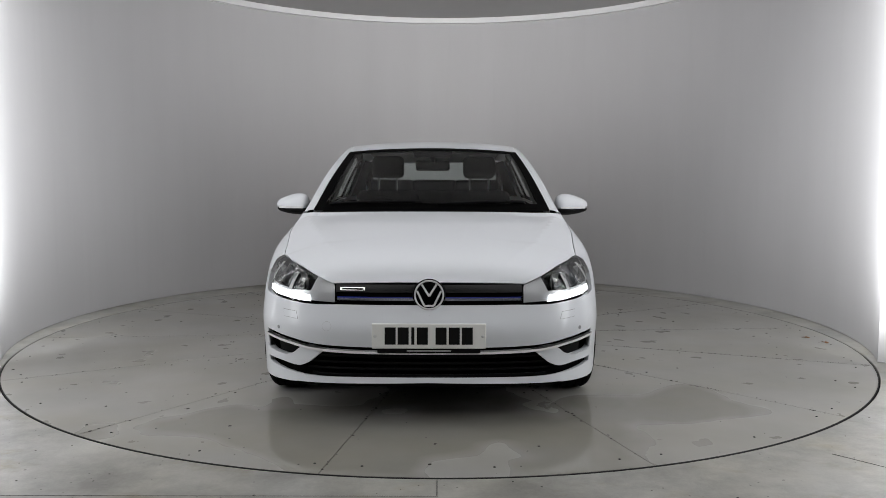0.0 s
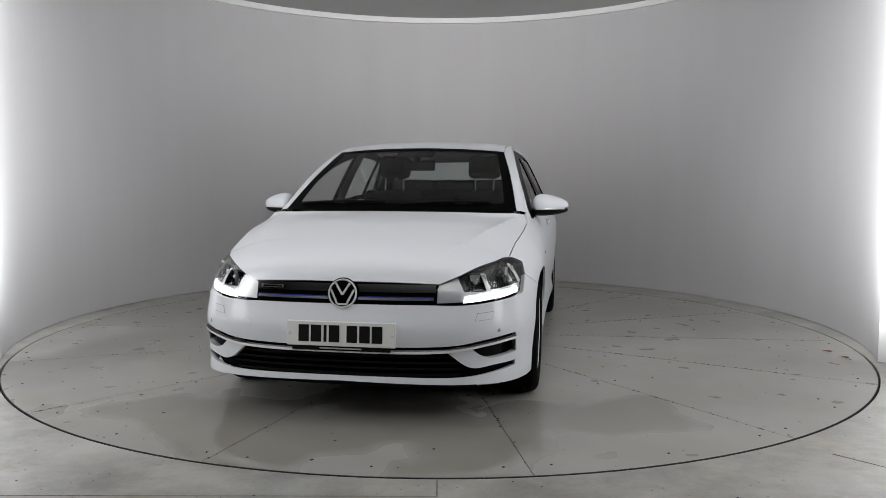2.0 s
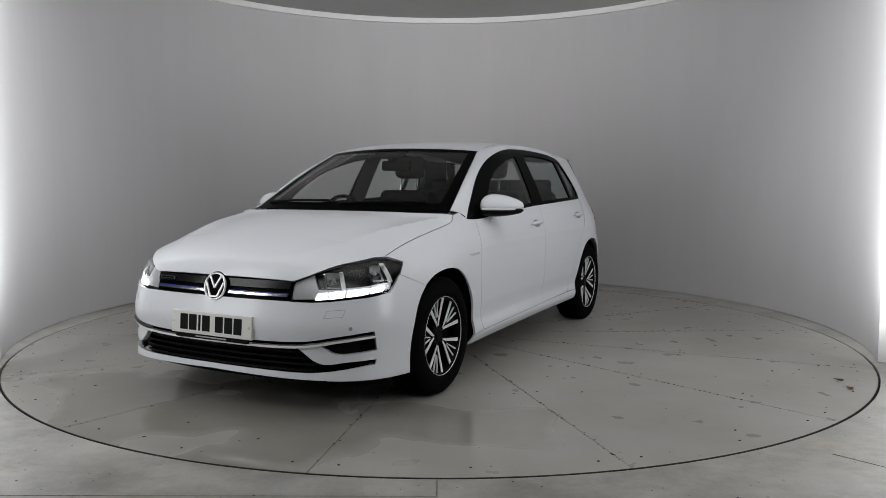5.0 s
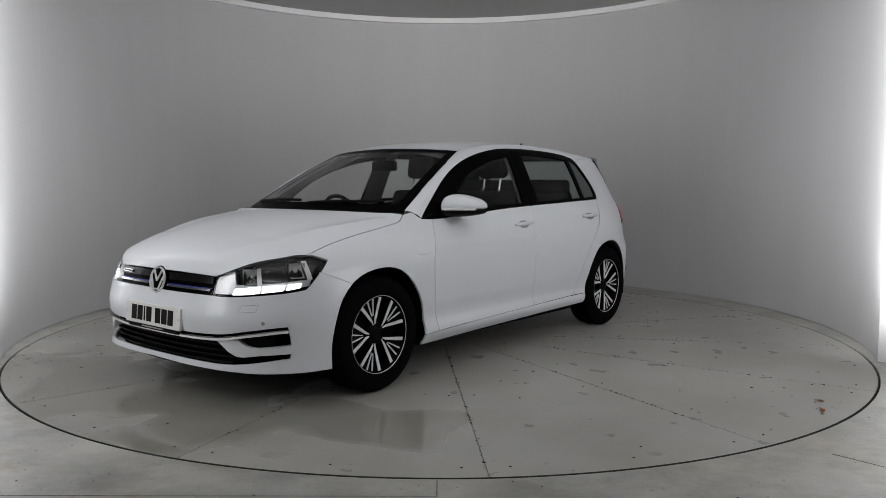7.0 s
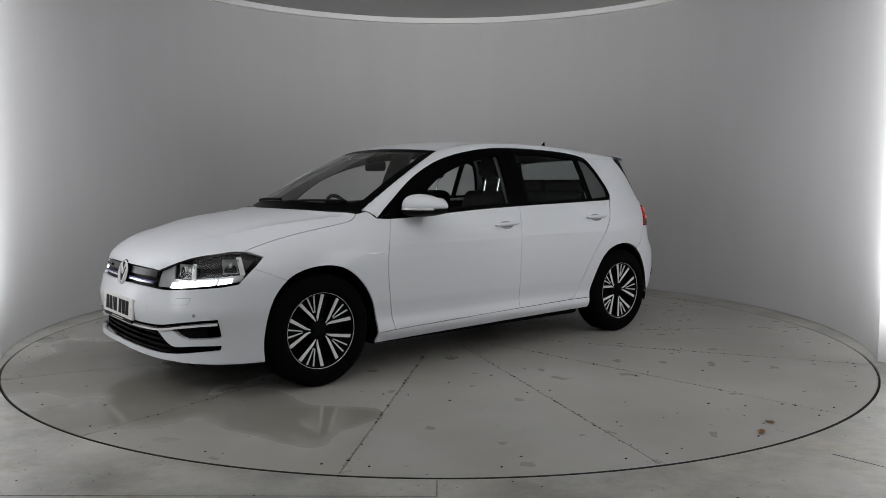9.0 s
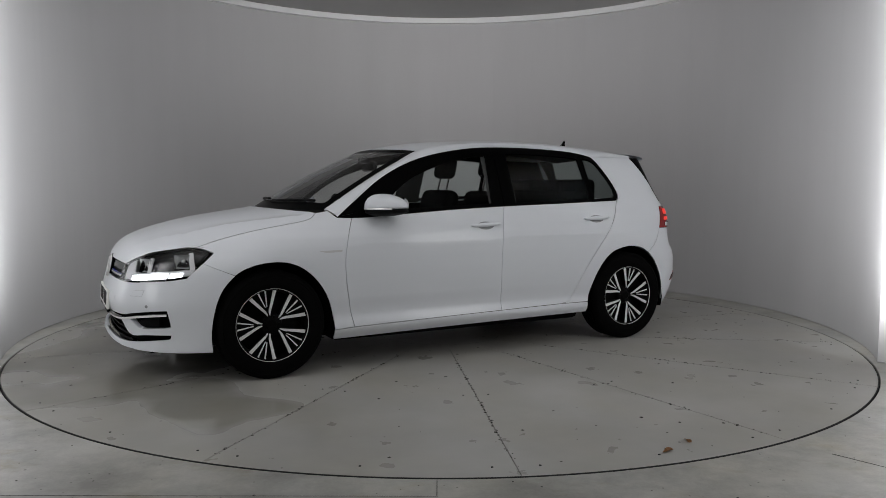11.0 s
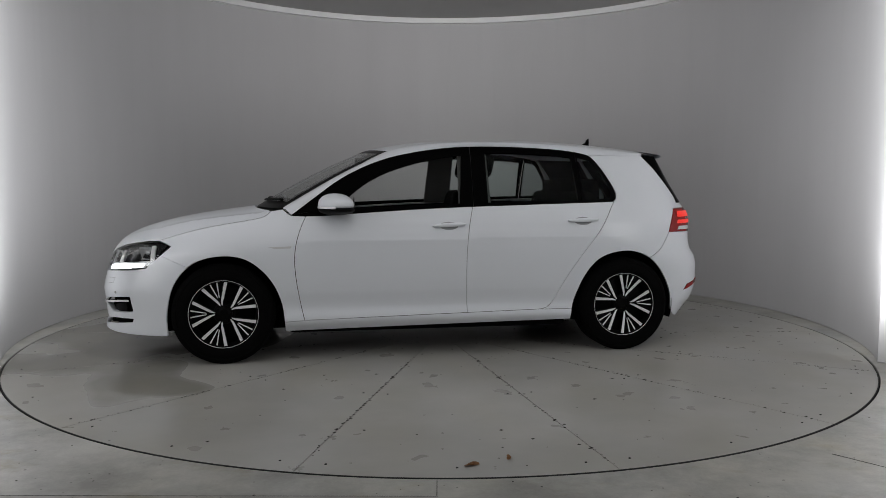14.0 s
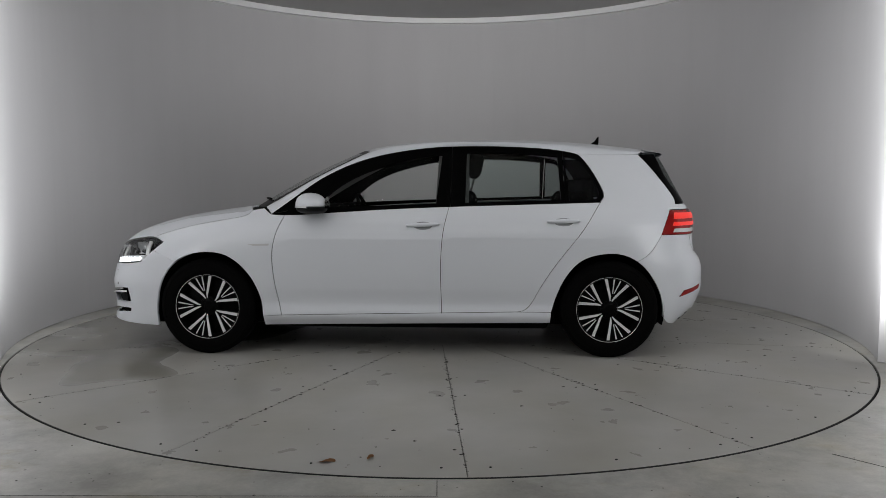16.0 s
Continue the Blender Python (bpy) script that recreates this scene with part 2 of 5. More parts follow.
for _ in range(420):
    x, y = rng.uniform(-3.2, 3.2), rng.uniform(-3.9, -0.6)
    if math.hypot(x, y) > R_PIT + 0.02:
        grit(bm, x, y, rng.choice((0.003, 0.004, 0.006)))
tagged(part("floor_grit", bm, M_DIRT), "scattered dark grit on the concrete floor", "grit", kind="stuff")
bm = bmesh.new()
box(bm, (-0.012, -3.08, 0.0004), (-0.009, -2.93, 0.0012))
box(bm, (-2.6, -3.081, 0.0004), (-0.008, -3.079, 0.0012))
box(bm, (-0.012, -3.112, 0.0004), (2.2, -3.108, 0.0012))
bmj = bm
bm = bmesh.new()
box(bm, (-0.45, -0.002, 0.0004), (0.45, 0.002, 0.0012))
bmesh.ops.transform(bm, matrix=pose(1.95, -2.97, 0, 0, 0, -48), verts=bm.verts)
tagged(part("floor_joint", bm, M_GAP), "thin dark joint in the concrete floor", "joint", kind="structure")
tagged(part("floor_joint", bmj, M_GAP), "thin dark joints in the concrete floor", "joint", kind="structure")

LEAVES = []
for x, y, turn, size in ((0.35, 2.755, 20, 0.034), (0.18, 2.70, 75, 0.027)):
    bm = bmesh.new()
    n = 14
    outline = []
    for i in range(n):
        a = 2 * math.pi * i / n
        r_ = size * (0.75 + 0.3 * math.cos(2 * a) + rng.uniform(-0.12, 0.12))
        outline.append(bm.verts.new((r_ * math.cos(a), 0.7 * r_ * math.sin(a), 0.001 + 0.009 * abs(math.sin(a + 0.5)))))
    mid_ = bm.verts.new((0, 0, 0.002))
    for i in range(n):
        bm.faces.new((outline[i], outline[(i + 1) % n], mid_))
    bmesh.ops.solidify(bm, geom=bm.faces[:], thickness=0.0006)
    leaf = part("dry_leaf", bm, M_LEAF)
    tagged(leaf, "small curled brown dry leaf on the turntable", "leaf", "fallen leaves")
    LEAVES.append((leaf, x, y, turn))


# ---- car materials ----
M_PAINT = mat("white_paint", (0.77, 0.795, 0.835), 0.4, 0.0, 0.5, Coat_Roughness=0.10, Specular_IOR_Level=0.4)
_f = noise_tex(M_PAINT, coords(M_PAINT), 900, 2)
link(M_PAINT, mix(M_PAINT, "MIX", _f, (0.765, 0.79, 0.83), (0.795, 0.82, 0.86)), bsdf(M_PAINT).inputs["Base Color"])
M_GLOSS = mat("gloss_grille_bar", (0.004, 0.004, 0.0045), 0.22, 0.0, 0.0, Specular_IOR_Level=0.25)
M_BLACK = mat("black_gloss_trim", (0.0015, 0.0015, 0.0016), 0.3, 0, 0, Specular_IOR_Level=0.015)
M_PLASTIC = mat("black_plastic", (0.004, 0.004, 0.0045), 0.55, 0, 0, Specular_IOR_Level=0.1)
bump(M_PLASTIC, noise_tex(M_PLASTIC, coords(M_PLASTIC), 700, 2), 0.15, 0.001)
M_DARK = mat("dark_underbody", (0.0025, 0.0025, 0.0025), 0.9, 0, Specular_IOR_Level=0.1)
M_RUBBER = mat("tyre_rubber", (0.0025, 0.0025, 0.0025), 0.9, 0, 0, Specular_IOR_Level=0.06)
bump(M_RUBBER, noise_tex(M_RUBBER, coords(M_RUBBER), 150, 3), 0.2, 0.002)
M_BAR = mat("satin_chrome", (0.88, 0.88, 0.9), 0.16, 1.0)
M_CHROME = mat("chrome", (0.85, 0.85, 0.86), 0.12, 1.0)
# next two: chrome's bright reflections put into a pale, barely metallic base colour
M_BRIGHT = mat("bright_trim", (0.88, 0.88, 0.89), 0.25, 0.25, 0.5)
M_STRIP = mat("strip_sheen_white", (0.95, 0.95, 0.955), 0.2, 0.0, 1.0)
M_ALLOY = mat("machined_alloy", (0.88, 0.88, 0.885), 0.35, 0.15)
M_RIMDARK = mat("black_wheel_paint", (0.0025, 0.0025, 0.0025), 0.45, 0, 0, Specular_IOR_Level=0.06)
M_CLOTH = mat("black_seat_cloth", (0.0028, 0.0028, 0.003), 0.95, 0, 0, Specular_IOR_Level=0.03)
bump(M_CLOTH, noise_tex(M_CLOTH, coords(M_CLOTH), 400, 2), 0.1, 0.002)
M_PILLAR = mat("dark_pillar_trim", (0.005, 0.005, 0.0053), 0.8, 0, 0, Specular_IOR_Level=0.1)
M_BPILLAR = mat("grey_pillar_trim", (0.10, 0.10, 0.098), 0.7)
M_LINER = mat("grey_headliner", (0.34, 0.335, 0.32), 0.9)
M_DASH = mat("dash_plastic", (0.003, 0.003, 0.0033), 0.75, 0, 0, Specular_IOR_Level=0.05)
M_PLATE = mat("plate_white", (0.80, 0.80, 0.77), 0.45)
M_PLATETXT = mat("plate_black", (0.006, 0.006, 0.006), 0.6, 0, 0, Specular_IOR_Level=0.15)
M_BLUE = mat("blue_trim", (0.02, 0.03, 0.28), 0.3)
M_RED = mat("red_lens", (0.28, 0.006, 0.006), 0.25, 0, 0.25, Specular_IOR_Level=0.2)
M_REDGLOW = mat("red_lamp", (0.35, 0.01, 0.008), 0.3, 0, 0.15, Emission_Color=(1, 0.03, 0.015, 1), Emission_Strength=0.6)
M_DRL = mat("daytime_lamp", (0.9, 0.9, 0.9), 0.3, 0, 0, Emission_Color=(0.93, 0.97, 1, 1), Emission_Strength=2.0)
M_REFLECTOR = mat("lamp_reflector", (0.85, 0.86, 0.87), 0.25, 0.6)
M_SILVER = mat("lamp_bezel", (0.56, 0.565, 0.575), 0.3, 0.4, 0.3)
M_LAMPBACK = mat("lamp_housing", (0.012, 0.012, 0.013), 0.2)
# darkened paint tone: shade behind the handles, cover seams, sensor dots
M_GREYMARK = mat("shade_and_mark_grey", (0.30, 0.31, 0.325), 0.4, 0, 0.5)
M_CLEARWHITE = mat("white_lens", (0.75, 0.75, 0.75), 0.2, 0, 1.0)


def glass(name, tint, low, high):
    """A thin clear pane: tinted, with a gloss that grows towards grazing view."""
    m = bpy.data.materials.new(name)
    m.use_nodes = True
    nt = m.node_tree
    nt.nodes.remove(nt.nodes["Principled BSDF"])
    tr, gl = nt.nodes.new("ShaderNodeBsdfTransparent"), nt.nodes.new("ShaderNodeBsdfGlossy")
    mx = nt.nodes.new("ShaderNodeMixShader")
    lw = nt.nodes.new("ShaderNodeLayerWeight")
    pw, ma = nt.nodes.new("ShaderNodeMath"), nt.nodes.new("ShaderNodeMath")
    pw.operation, pw.inputs[1].default_value = "POWER", 4.0
    ma.operation, ma.inputs[1].default_value, ma.inputs[2].default_value = "MULTIPLY_ADD", high, low
    nt.links.new(lw.outputs["Facing"], pw.inputs[0])
    nt.links.new(pw.outputs[0], ma.inputs[0])
    tr.inputs[0].default_value = (*tint, 1)
    gl.inputs["Roughness"].default_value = 0.02
    nt.links.new(ma.outputs[0], mx.inputs[0])
    nt.links.new(tr.outputs[0], mx.inputs[1])
    nt.links.new(gl.outputs[0], mx.inputs[2])
    nt.links.new(mx.outputs[0], nt.nodes["Material Output"].inputs[0])
    return m


M_GLASS = glass("window_glass", (0.92, 0.935, 0.925), 0.006, 0.8)
M_GLASSDARK = glass("tinted_glass", (0.76, 0.81, 0.795), 0.010, 0.6)
M_GLASSREAR = glass("rear_glass", (0.50, 0.54, 0.53), 0.010, 0.4)
M_LENS = glass("clear_lens", (0.95, 0.955, 0.96), 0.03, 0.9)


# ---- car body surface: a plan outline, and how far each height stands in from it ----
def slopes(x, y):
    """Monotone cubic slopes; y may have many columns."""
    h = np.diff(x)[:, None]
    d = np.diff(y, axis=0) / h
    m = np.empty_like(y)
    m[0], m[-1] = d[0], d[-1]
    w1, w2 = 2 * h[1:] + h[:-1], h[1:] + 2 * h[:-1]
    ok = d[:-1] * d[1:] > 0
    with np.errstate(divide="ignore", invalid="ignore"):
        hm = (w1 + w2) / (w1 / d[:-1] + w2 / d[1:])
    m[1:-1] = np.where(ok, hm, 0)
    return m


def hermite(x, y, m, q):
    """Rows of y at x, with slopes m, at the places q: one row for each."""
    i = np.clip(np.searchsorted(x, q) - 1, 0, len(x) - 2)
    h = (x[i + 1] - x[i])
    t = np.clip((q - x[i]) / h, -0.3, 1.3)
    h, t = h[:, None], t[:, None]
    return ((2 * t ** 3 - 3 * t ** 2 + 1) * y[i] + (t ** 3 - 2 * t ** 2 + t) * h * m[i] + (-2 * t ** 3 + 3 * t ** 2) * y[i + 1] + (t ** 3 - t ** 2) * h * m[i + 1])


def interp1(xs, ys, q):
    x, y = np.array(xs, float), np.array(ys, float)[:, None]
    return hermite(x, y, slopes(x, y), np.atleast_1d(np.array(q, float)))[:, 0]


FRONT_PLAN = [(2.145, 0), (2.136, 0.25), (2.112, 0.44), (2.072, 0.58), (2.012, 0.68), (1.93, 0.757), (1.83, 0.81), (1.70, 0.85), (1.5, 0.882), (1.3, 0.892)]
REAR_PLAN = [(1.0, 0.886), (0.5, 0.876), (0, 0.874), (-0.5, 0.876), (-1.0, 0.886), (-1.3, 0.889), (-1.5, 0.874), (-1.68, 0.838), (-1.81, 0.785), (-1.90, 0.705), (-1.965, 0.60), (-2.005, 0.48), (-2.04, 0.28), (-2.052, 0)]


def natural(t, p):
    """Second derivatives of a natural cubic spline."""
    n = len(t)
    a, r = np.zeros((n, n)), np.zeros((n, p.shape[1]))
    a[0, 0] = a[-1, -1] = 1
    for i in range(1, n - 1):
        h0, h1 = t[i] - t[i - 1], t[i + 1] - t[i]
        a[i, i - 1:i + 2] = h0, 2 * (h0 + h1), h1
        r[i] = 6 * ((p[i + 1] - p[i]) / h1 - (p[i] - p[i - 1]) / h0)
    return np.linalg.solve(a, r)


_half = np.array(FRONT_PLAN + REAR_PLAN, float)
_pre, _post = _half[3:0:-1] * [1, -1], _half[-2:-5:-1] * [1, -1]
_plan = np.vstack([_pre, _half, _post])
_t = np.concatenate([[0], np.cumsum(np.hypot(*np.diff(_plan, axis=0).T))])
_t -= _t[3 + 12]
PLAN_S, PLAN_P, PLAN_M = -_t[::-1], _plan[::-1], natural(-_t[::-1], _plan[::-1])
S_NOSE, S_TAIL = -_t[3], -_t[-4]


def plan(s):
    """Points and unit outward normals of the outline at s (metres along it; 0 beside the middle, more towards the nose)."""
    i = np.clip(np.searchsorted(PLAN_S, s) - 1, 0, len(PLAN_S) - 2)
    h = (PLAN_S[i + 1] - PLAN_S[i])[:, None]
    b = (s - PLAN_S[i])[:, None] / h
    a = 1 - b
    p = a * PLAN_P[i] + b * PLAN_P[i + 1] + ((a ** 3 - a) * PLAN_M[i] + (b ** 3 - b) * PLAN_M[i + 1]) * h * h / 6
    d = (PLAN_P[i + 1] - PLAN_P[i]) / h + (-(3 * a * a - 1) * PLAN_M[i] + (3 * b * b - 1) * PLAN_M[i + 1]) * h / 6
    n = np.stack([-d[:, 1], d[:, 0]], 1)
    return p, n / np.linalg.norm(n, axis=1)[:, None]


_ss = np.linspace(S_TAIL, S_NOSE, 1500)
_pp = plan(_ss)[0]


def s_at_x(x):
    return float(np.interp(x, _pp[:, 0], _ss))


HEIGHTS = np.array([0.15, 0.20, 0.27, 0.35, 0.45, 0.55, 0.62, 0.68, 0.74, 0.80, 0.86, 0.92, 0.98, 1.05, 1.15, 1.25, 1.33, 1.38, 1.42])
STATIONS = []


def station(s, *mm):
    STATIONS.append((s, np.array(mm) / 1000))


station(S_TAIL, -240, -175, -95, -34, 0, 0, -20, -72, -88, -90, -93, -100, -122, -158, -212, -268, -318, -365, -430)
station(S_TAIL + 0.70, -210, -145, -72, -22, 0, 0, -12, -42, -54, -56, -60, -72, -108, -152, -208, -262, -312, -360, -425)
station(s_at_x(-1.65), -100, -40, -12, -4, 0, 0, -3, -13, -22, -30, -43, -68, -100, -135, -182, -232, -278, -332, -400)
station(s_at_x(-1.3), -100, -60, -30, -15, -5, 0, 0, 0, -1, -6, -20, -50, -88, -124, -170, -220, -268, -318, -390)
station(s_at_x(-0.9), -110, -50, -7, -22, -8, -1, 1, 1, -1, -6, -19, -40, -70, -103, -150, -200, -246, -294, -365)
station(0.0, -110, -50, -7, -22, -8, -1, 1, 1, -1, -8, -25, -50, -78, -105, -150, -200, -245, -290, -360)
station(s_at_x(0.9), -110, -50, -9, -20, -7, -1, 1, 0, -5, -17, -45, -83, -118, -150, -198, -250, -296, -342, -410)
station(s_at_x(1.3), -100, -60, -30, -15, -4, 0, 0, -4, -17, -47, -100, -165, -230, -300, -360, -420, -470, -520, -580)
station(s_at_x(1.65), -35, -12, -8, -4, 2, -6, -16, -34, -72, -122, -190, -270, -350, -420, -480, -530, -580, -620, -660)
station(s_at_x(1.99), -30, -6, -12, -9, 2, -15, -30, -56, -105, -165, -240, -320, -400, -470, -520, -570, -620, -650, -690)
station(S_NOSE, -30, -3, -16, -14, 0, -24, -45, -64, -92, -135, -200, -280, -360, -430, -480, -530, -580, -620, -660)
ST_S = np.array([a for a, _ in STATIONS])
ST_D = np.array([b for _, b in STATIONS])
ST_M = slopes(ST_S, ST_D)


def body_flat(s, z, out=0.0):
    d = hermite(ST_S, ST_D, ST_M, s)
    m = slopes(HEIGHTS, np.ascontiguousarray(d.T)).T
    i = np.clip(np.searchsorted(HEIGHTS, z) - 1, 0, len(HEIGHTS) - 2)
    k = np.arange(len(s))
    h = HEIGHTS[i + 1] - HEIGHTS[i]
    t = np.clip((z - HEIGHTS[i]) / h, -0.3, 1.3)
    off = (2 * t ** 3 - 3 * t ** 2 + 1) * d[k, i] + (t ** 3 - 2 * t ** 2 + t) * h * m[k, i] + (-2 * t ** 3 + 3 * t ** 2) * d[k, i + 1] + (t ** 3 - t ** 2) * h * m[k, i + 1]
    # shoulder crease along the doors
    zc = 0.772 - 0.012 * s
    fade = np.clip((s + 1.6) / 0.35, 0, 1) * np.clip((1.08 - s) / 0.35, 0, 1)
    off = off + 0.0030 * fade * np.exp(-np.abs(z - zc) / np.where(z > zc, 0.030, 0.05))
    p, n = plan(s)
    q = p + n * (off + out)[:, None]
    return np.stack([q[:, 0], q[:, 1], z], 1)


def body(ab, out=0.0):
    """Places on the left side's surface for rows of (s, height)."""
    ab = np.atleast_2d(np.array(ab, float))
    return body_flat(ab[:, 0], ab[:, 1], out)


def at_x(x, z):
    """(s, z) of the surface point at this x and height."""
    s = np.linspace(-2.02, 2.05, 500)
    p = body_flat(s, np.full(500, z))[:, 0]
    i = np.argsort(p)
    return (float(np.interp(x, p[i], s[i])), z)


def at_y(y, z, rear=False):
    """(s, z) of the surface point at the nose (or tail) at this y and height."""
    if y <= 0:
        return (S_TAIL if rear else S_NOSE, z)
    s = np.linspace(S_NOSE - 1.15, S_NOSE, 400) if not rear else np.linspace(S_TAIL + 1.1, S_TAIL, 400)
    p = body_flat(s, np.full(400, z))[:, 1]
    return (float(np.interp(y, p[::-1], s[::-1])), z)


def curve(pts, n=10):
    """A smooth line through points of any dimension."""
    p = np.array(pts, float)
    if len(p) == 2:
        return [tuple(p[0] + (p[1] - p[0]) * i / n) for i in range(n + 1)]
    t = np.concatenate([[0], np.cumsum(np.linalg.norm(np.diff(p, axis=0), axis=1) ** 0.5)])
    m = natural(t, p)
    out = []
    for i in range(len(p) - 1):
        h = t[i + 1] - t[i]
        for k in range(n + (i == len(p) - 2)):
            b = k / n
            a = 1 - b
            out.append(tuple(a * p[i] + b * p[i + 1] + ((a ** 3 - a) * m[i] + (b ** 3 - b) * m[i + 1]) * h * h / 6))
    return out


def join(*lines):
    out = []
    for ln in lines:
        for p in ln:
            if not out or math.dist(out[-1], p) > 1e-5:
                out.append(tuple(p))
    if math.dist(out[0], out[-1]) < 1e-5:
        out.pop()
    return out


def inset(poly, g):
    p = np.array(poly, float)
    area2 = np.sum(p[:, 0] * np.roll(p[:, 1], -1) - p[:, 1] * np.roll(p[:, 0], -1))
    sg = 1 if area2 > 0 else -1
    e = np.roll(p, -1, 0) - p
    e /= np.maximum(np.linalg.norm(e, axis=1), 1e-9)[:, None]
    n = np.stack([-e[:, 1], e[:, 0]], 1) * sg
    b = n + np.roll(n, 1, 0)
    b /= np.maximum((b * b).sum(1) / 2, 0.5)[:, None]
    return p + b * g


def grid_cut(poly, step):
    """A flat polygon cut along a grid: its 2D points and faces."""
    bm = bmesh.new()
    bm.faces.new([bm.verts.new((x, y, 0)) for x, y in poly])
    p = np.array(poly)
    for ax in (0, 1):
        lo, hi = p[:, ax].min(), p[:, ax].max()
        k = math.ceil(lo / step[ax])
        while k * step[ax] < hi:
            no = (1, 0, 0) if ax == 0 else (0, 1, 0)
            bmesh.ops.bisect_plane(bm, geom=bm.verts[:] + bm.edges[:] + bm.faces[:], dist=1e-5, plane_co=[c * k * step[ax] for c in no], plane_no=no)
            k += 1
    big = [f for f in bm.faces if len(f.verts) > 4]
    bmesh.ops.triangulate(bm, faces=big)
    bm.verts.index_update()
    uv = np.array([v.co[:2] for v in bm.verts])
    faces = [[v.index for v in f.verts] for f in bm.faces]
    rim = [tuple(v.index for v in e.verts) for e in bm.edges if len(e.link_faces) == 1]
    bm.free()
    return uv, faces, rim


def shell(name, uv, faces, rim, fn, material, parent, depth=0.012, side=1, mirror=False, label="", seam=None):
    """Maps flat faces on a surface, gives them its true normals and a folded rim. side -1: the other flank; mirror: both in one."""
    e = 4e-4
    p = fn(uv)
    du, dv = fn(uv + [e, 0]) - fn(uv - [e, 0]), fn(uv + [0, e]) - fn(uv - [0, e])
    n = np.cross(dv, du)
    n /= np.maximum(np.linalg.norm(n, axis=1), 1e-12)[:, None]
    mid = np.array([-0.1, 0, 0.55])
    if np.sum(n * (p - mid)) < 0:
        n = -n
    verts, norms, polys = [p], [n], []
    a, b, c = (np.array([f[k] for f in faces]) for k in range(3))
    flip = np.sum(np.cross(p[b] - p[a], p[c] - p[a]) * n[a], 1) < 0
    polys += [f[::-1] if fl else f for f, fl in zip(faces, flip)]
    if depth:
        base = len(p)
        ids = sorted({i for ed in rim for i in ed})
        pos = {i: k for k, i in enumerate(ids)}
        m = len(ids)
        centre = p.mean(0)
        rn = p[ids] - centre
        rn -= n[ids] * np.sum(rn * n[ids], 1)[:, None]
        rn /= np.maximum(np.linalg.norm(rn, axis=1), 1e-9)[:, None]
        verts += [p[ids], p[ids] - n[ids] * depth]
        norms += [n[ids] * 0.6 + rn * 0.8, rn]
        for i, j in rim:
            if seam is not None and seam(p[i]) and seam(p[j]):
                continue
            polys.append([base + pos[i], base + pos[j], base + m + pos[j], base + m + pos[i]])
    v, nn = np.vstack(verts), np.vstack(norms)
    flipm = np.array([1, -1, 1])
    if mirror:
        k = len(v)
        on_axis = np.abs(v[:, 1]) < 1e-5
        polys += [[i if on_axis[i] else i + k for i in f[::-1]] for f in polys]
        v, nn = np.vstack([v, v * flipm]), np.vstack([nn, nn * flipm])
    elif side < 0:
        v, nn = v * flipm, nn * flipm
        polys = [f[::-1] for f in polys]
    me = bpy.data.meshes.new(name)
    me.from_pydata(v.tolist(), [], polys)
    me.materials.append(material)
    me.polygons.foreach_set("use_smooth", [True] * len(polys))
    nn /= np.maximum(np.linalg.norm(nn, axis=1), 1e-9)[:, None]
    me.normals_split_custom_set_from_vertices(nn.tolist())
    ob = new(name, me)
    ob.parent = parent
    if label:
        tagged(ob, label)
    return ob


def panel(name, poly, material, parent, out=0.0, gap=0.002, depth=0.012, side=1, mirror=False, label="", step=(0.05, 0.025)):
    q = np.array(inset(poly, gap)) if gap else np.array(poly)
    if mirror:
        q[:, 0] = np.where(np.abs(np.array(poly)[:, 0] - S_NOSE) < 1e-4, S_NOSE, q[:, 0])
        q[:, 0] = np.where(np.abs(np.array(poly)[:, 0] - S_TAIL) < 1e-4, S_TAIL, q[:, 0])
    uv, faces, rim = grid_cut([tuple(a) for a in q], step)
    return shell(name, uv, faces, rim, lambda ab: body(ab, out), material, parent, depth, side, mirror, label, lambda c: abs(c[1]) < 1e-3 and mirror)


def ring_panel(name, outer, inner, material, parent, out=0.0, depth=0.012, side=1, n=14, across=3, label=""):
    """A frame between two closed lines with the same corners."""
    rows = []
    for k in range(across + 1):
        row = []
        for i in range(len(outer)):
            o, q = outer[i], inner[i]
            m = len(o)
            row += [tuple(np.array(a) + (np.array(b) - np.array(a)) * k / across) for a, b in zip(o[:-1], q[:-1])]
        rows.append(row)
    uv = np.array([p for r in rows for p in r])
    w = len(rows[0])
    faces = [[k * w + i, k * w + (i + 1) % w, (k + 1) * w + (i + 1) % w, (k + 1) * w + i] for k in range(across) for i in range(w)]
    rim = [(i, (i + 1) % w) for i in range(w)] + [(across * w + i, across * w + (i + 1) % w) for i in range(w)]
    return shell(name, uv, faces, rim, lambda ab: body(ab, out), material, parent, depth, side, False, label)


# ---- the car ----
car = new("car")
tagged(car, "white five-door hatchback with black and silver alloy wheels on turntable", "car")


def xz(pts, n=8):
    return [at_x(*p) for p in curve(pts, n)]


def straight(a, b, n=8):
    return [tuple(np.array(a) + (np.array(b) - np.array(a)) * i / n) for i in range(n + 1)]


BELT = [(0.905, 0.925), (0.80, 0.921), (0.5, 0.938), (0.08, 0.964), (-0.27, 0.979), (-0.75, 0.995), (-1.255, 1.011)]
TOP = [(0.905, 0.925), (0.766, 1.029), (0.582, 1.161), (0.378, 1.261), (0.216, 1.312), (0.011, 1.352), (-0.22, 1.377), (-0.528, 1.382), (-0.85, 1.369), (-1.02, 1.350), (-1.119, 1.328)]
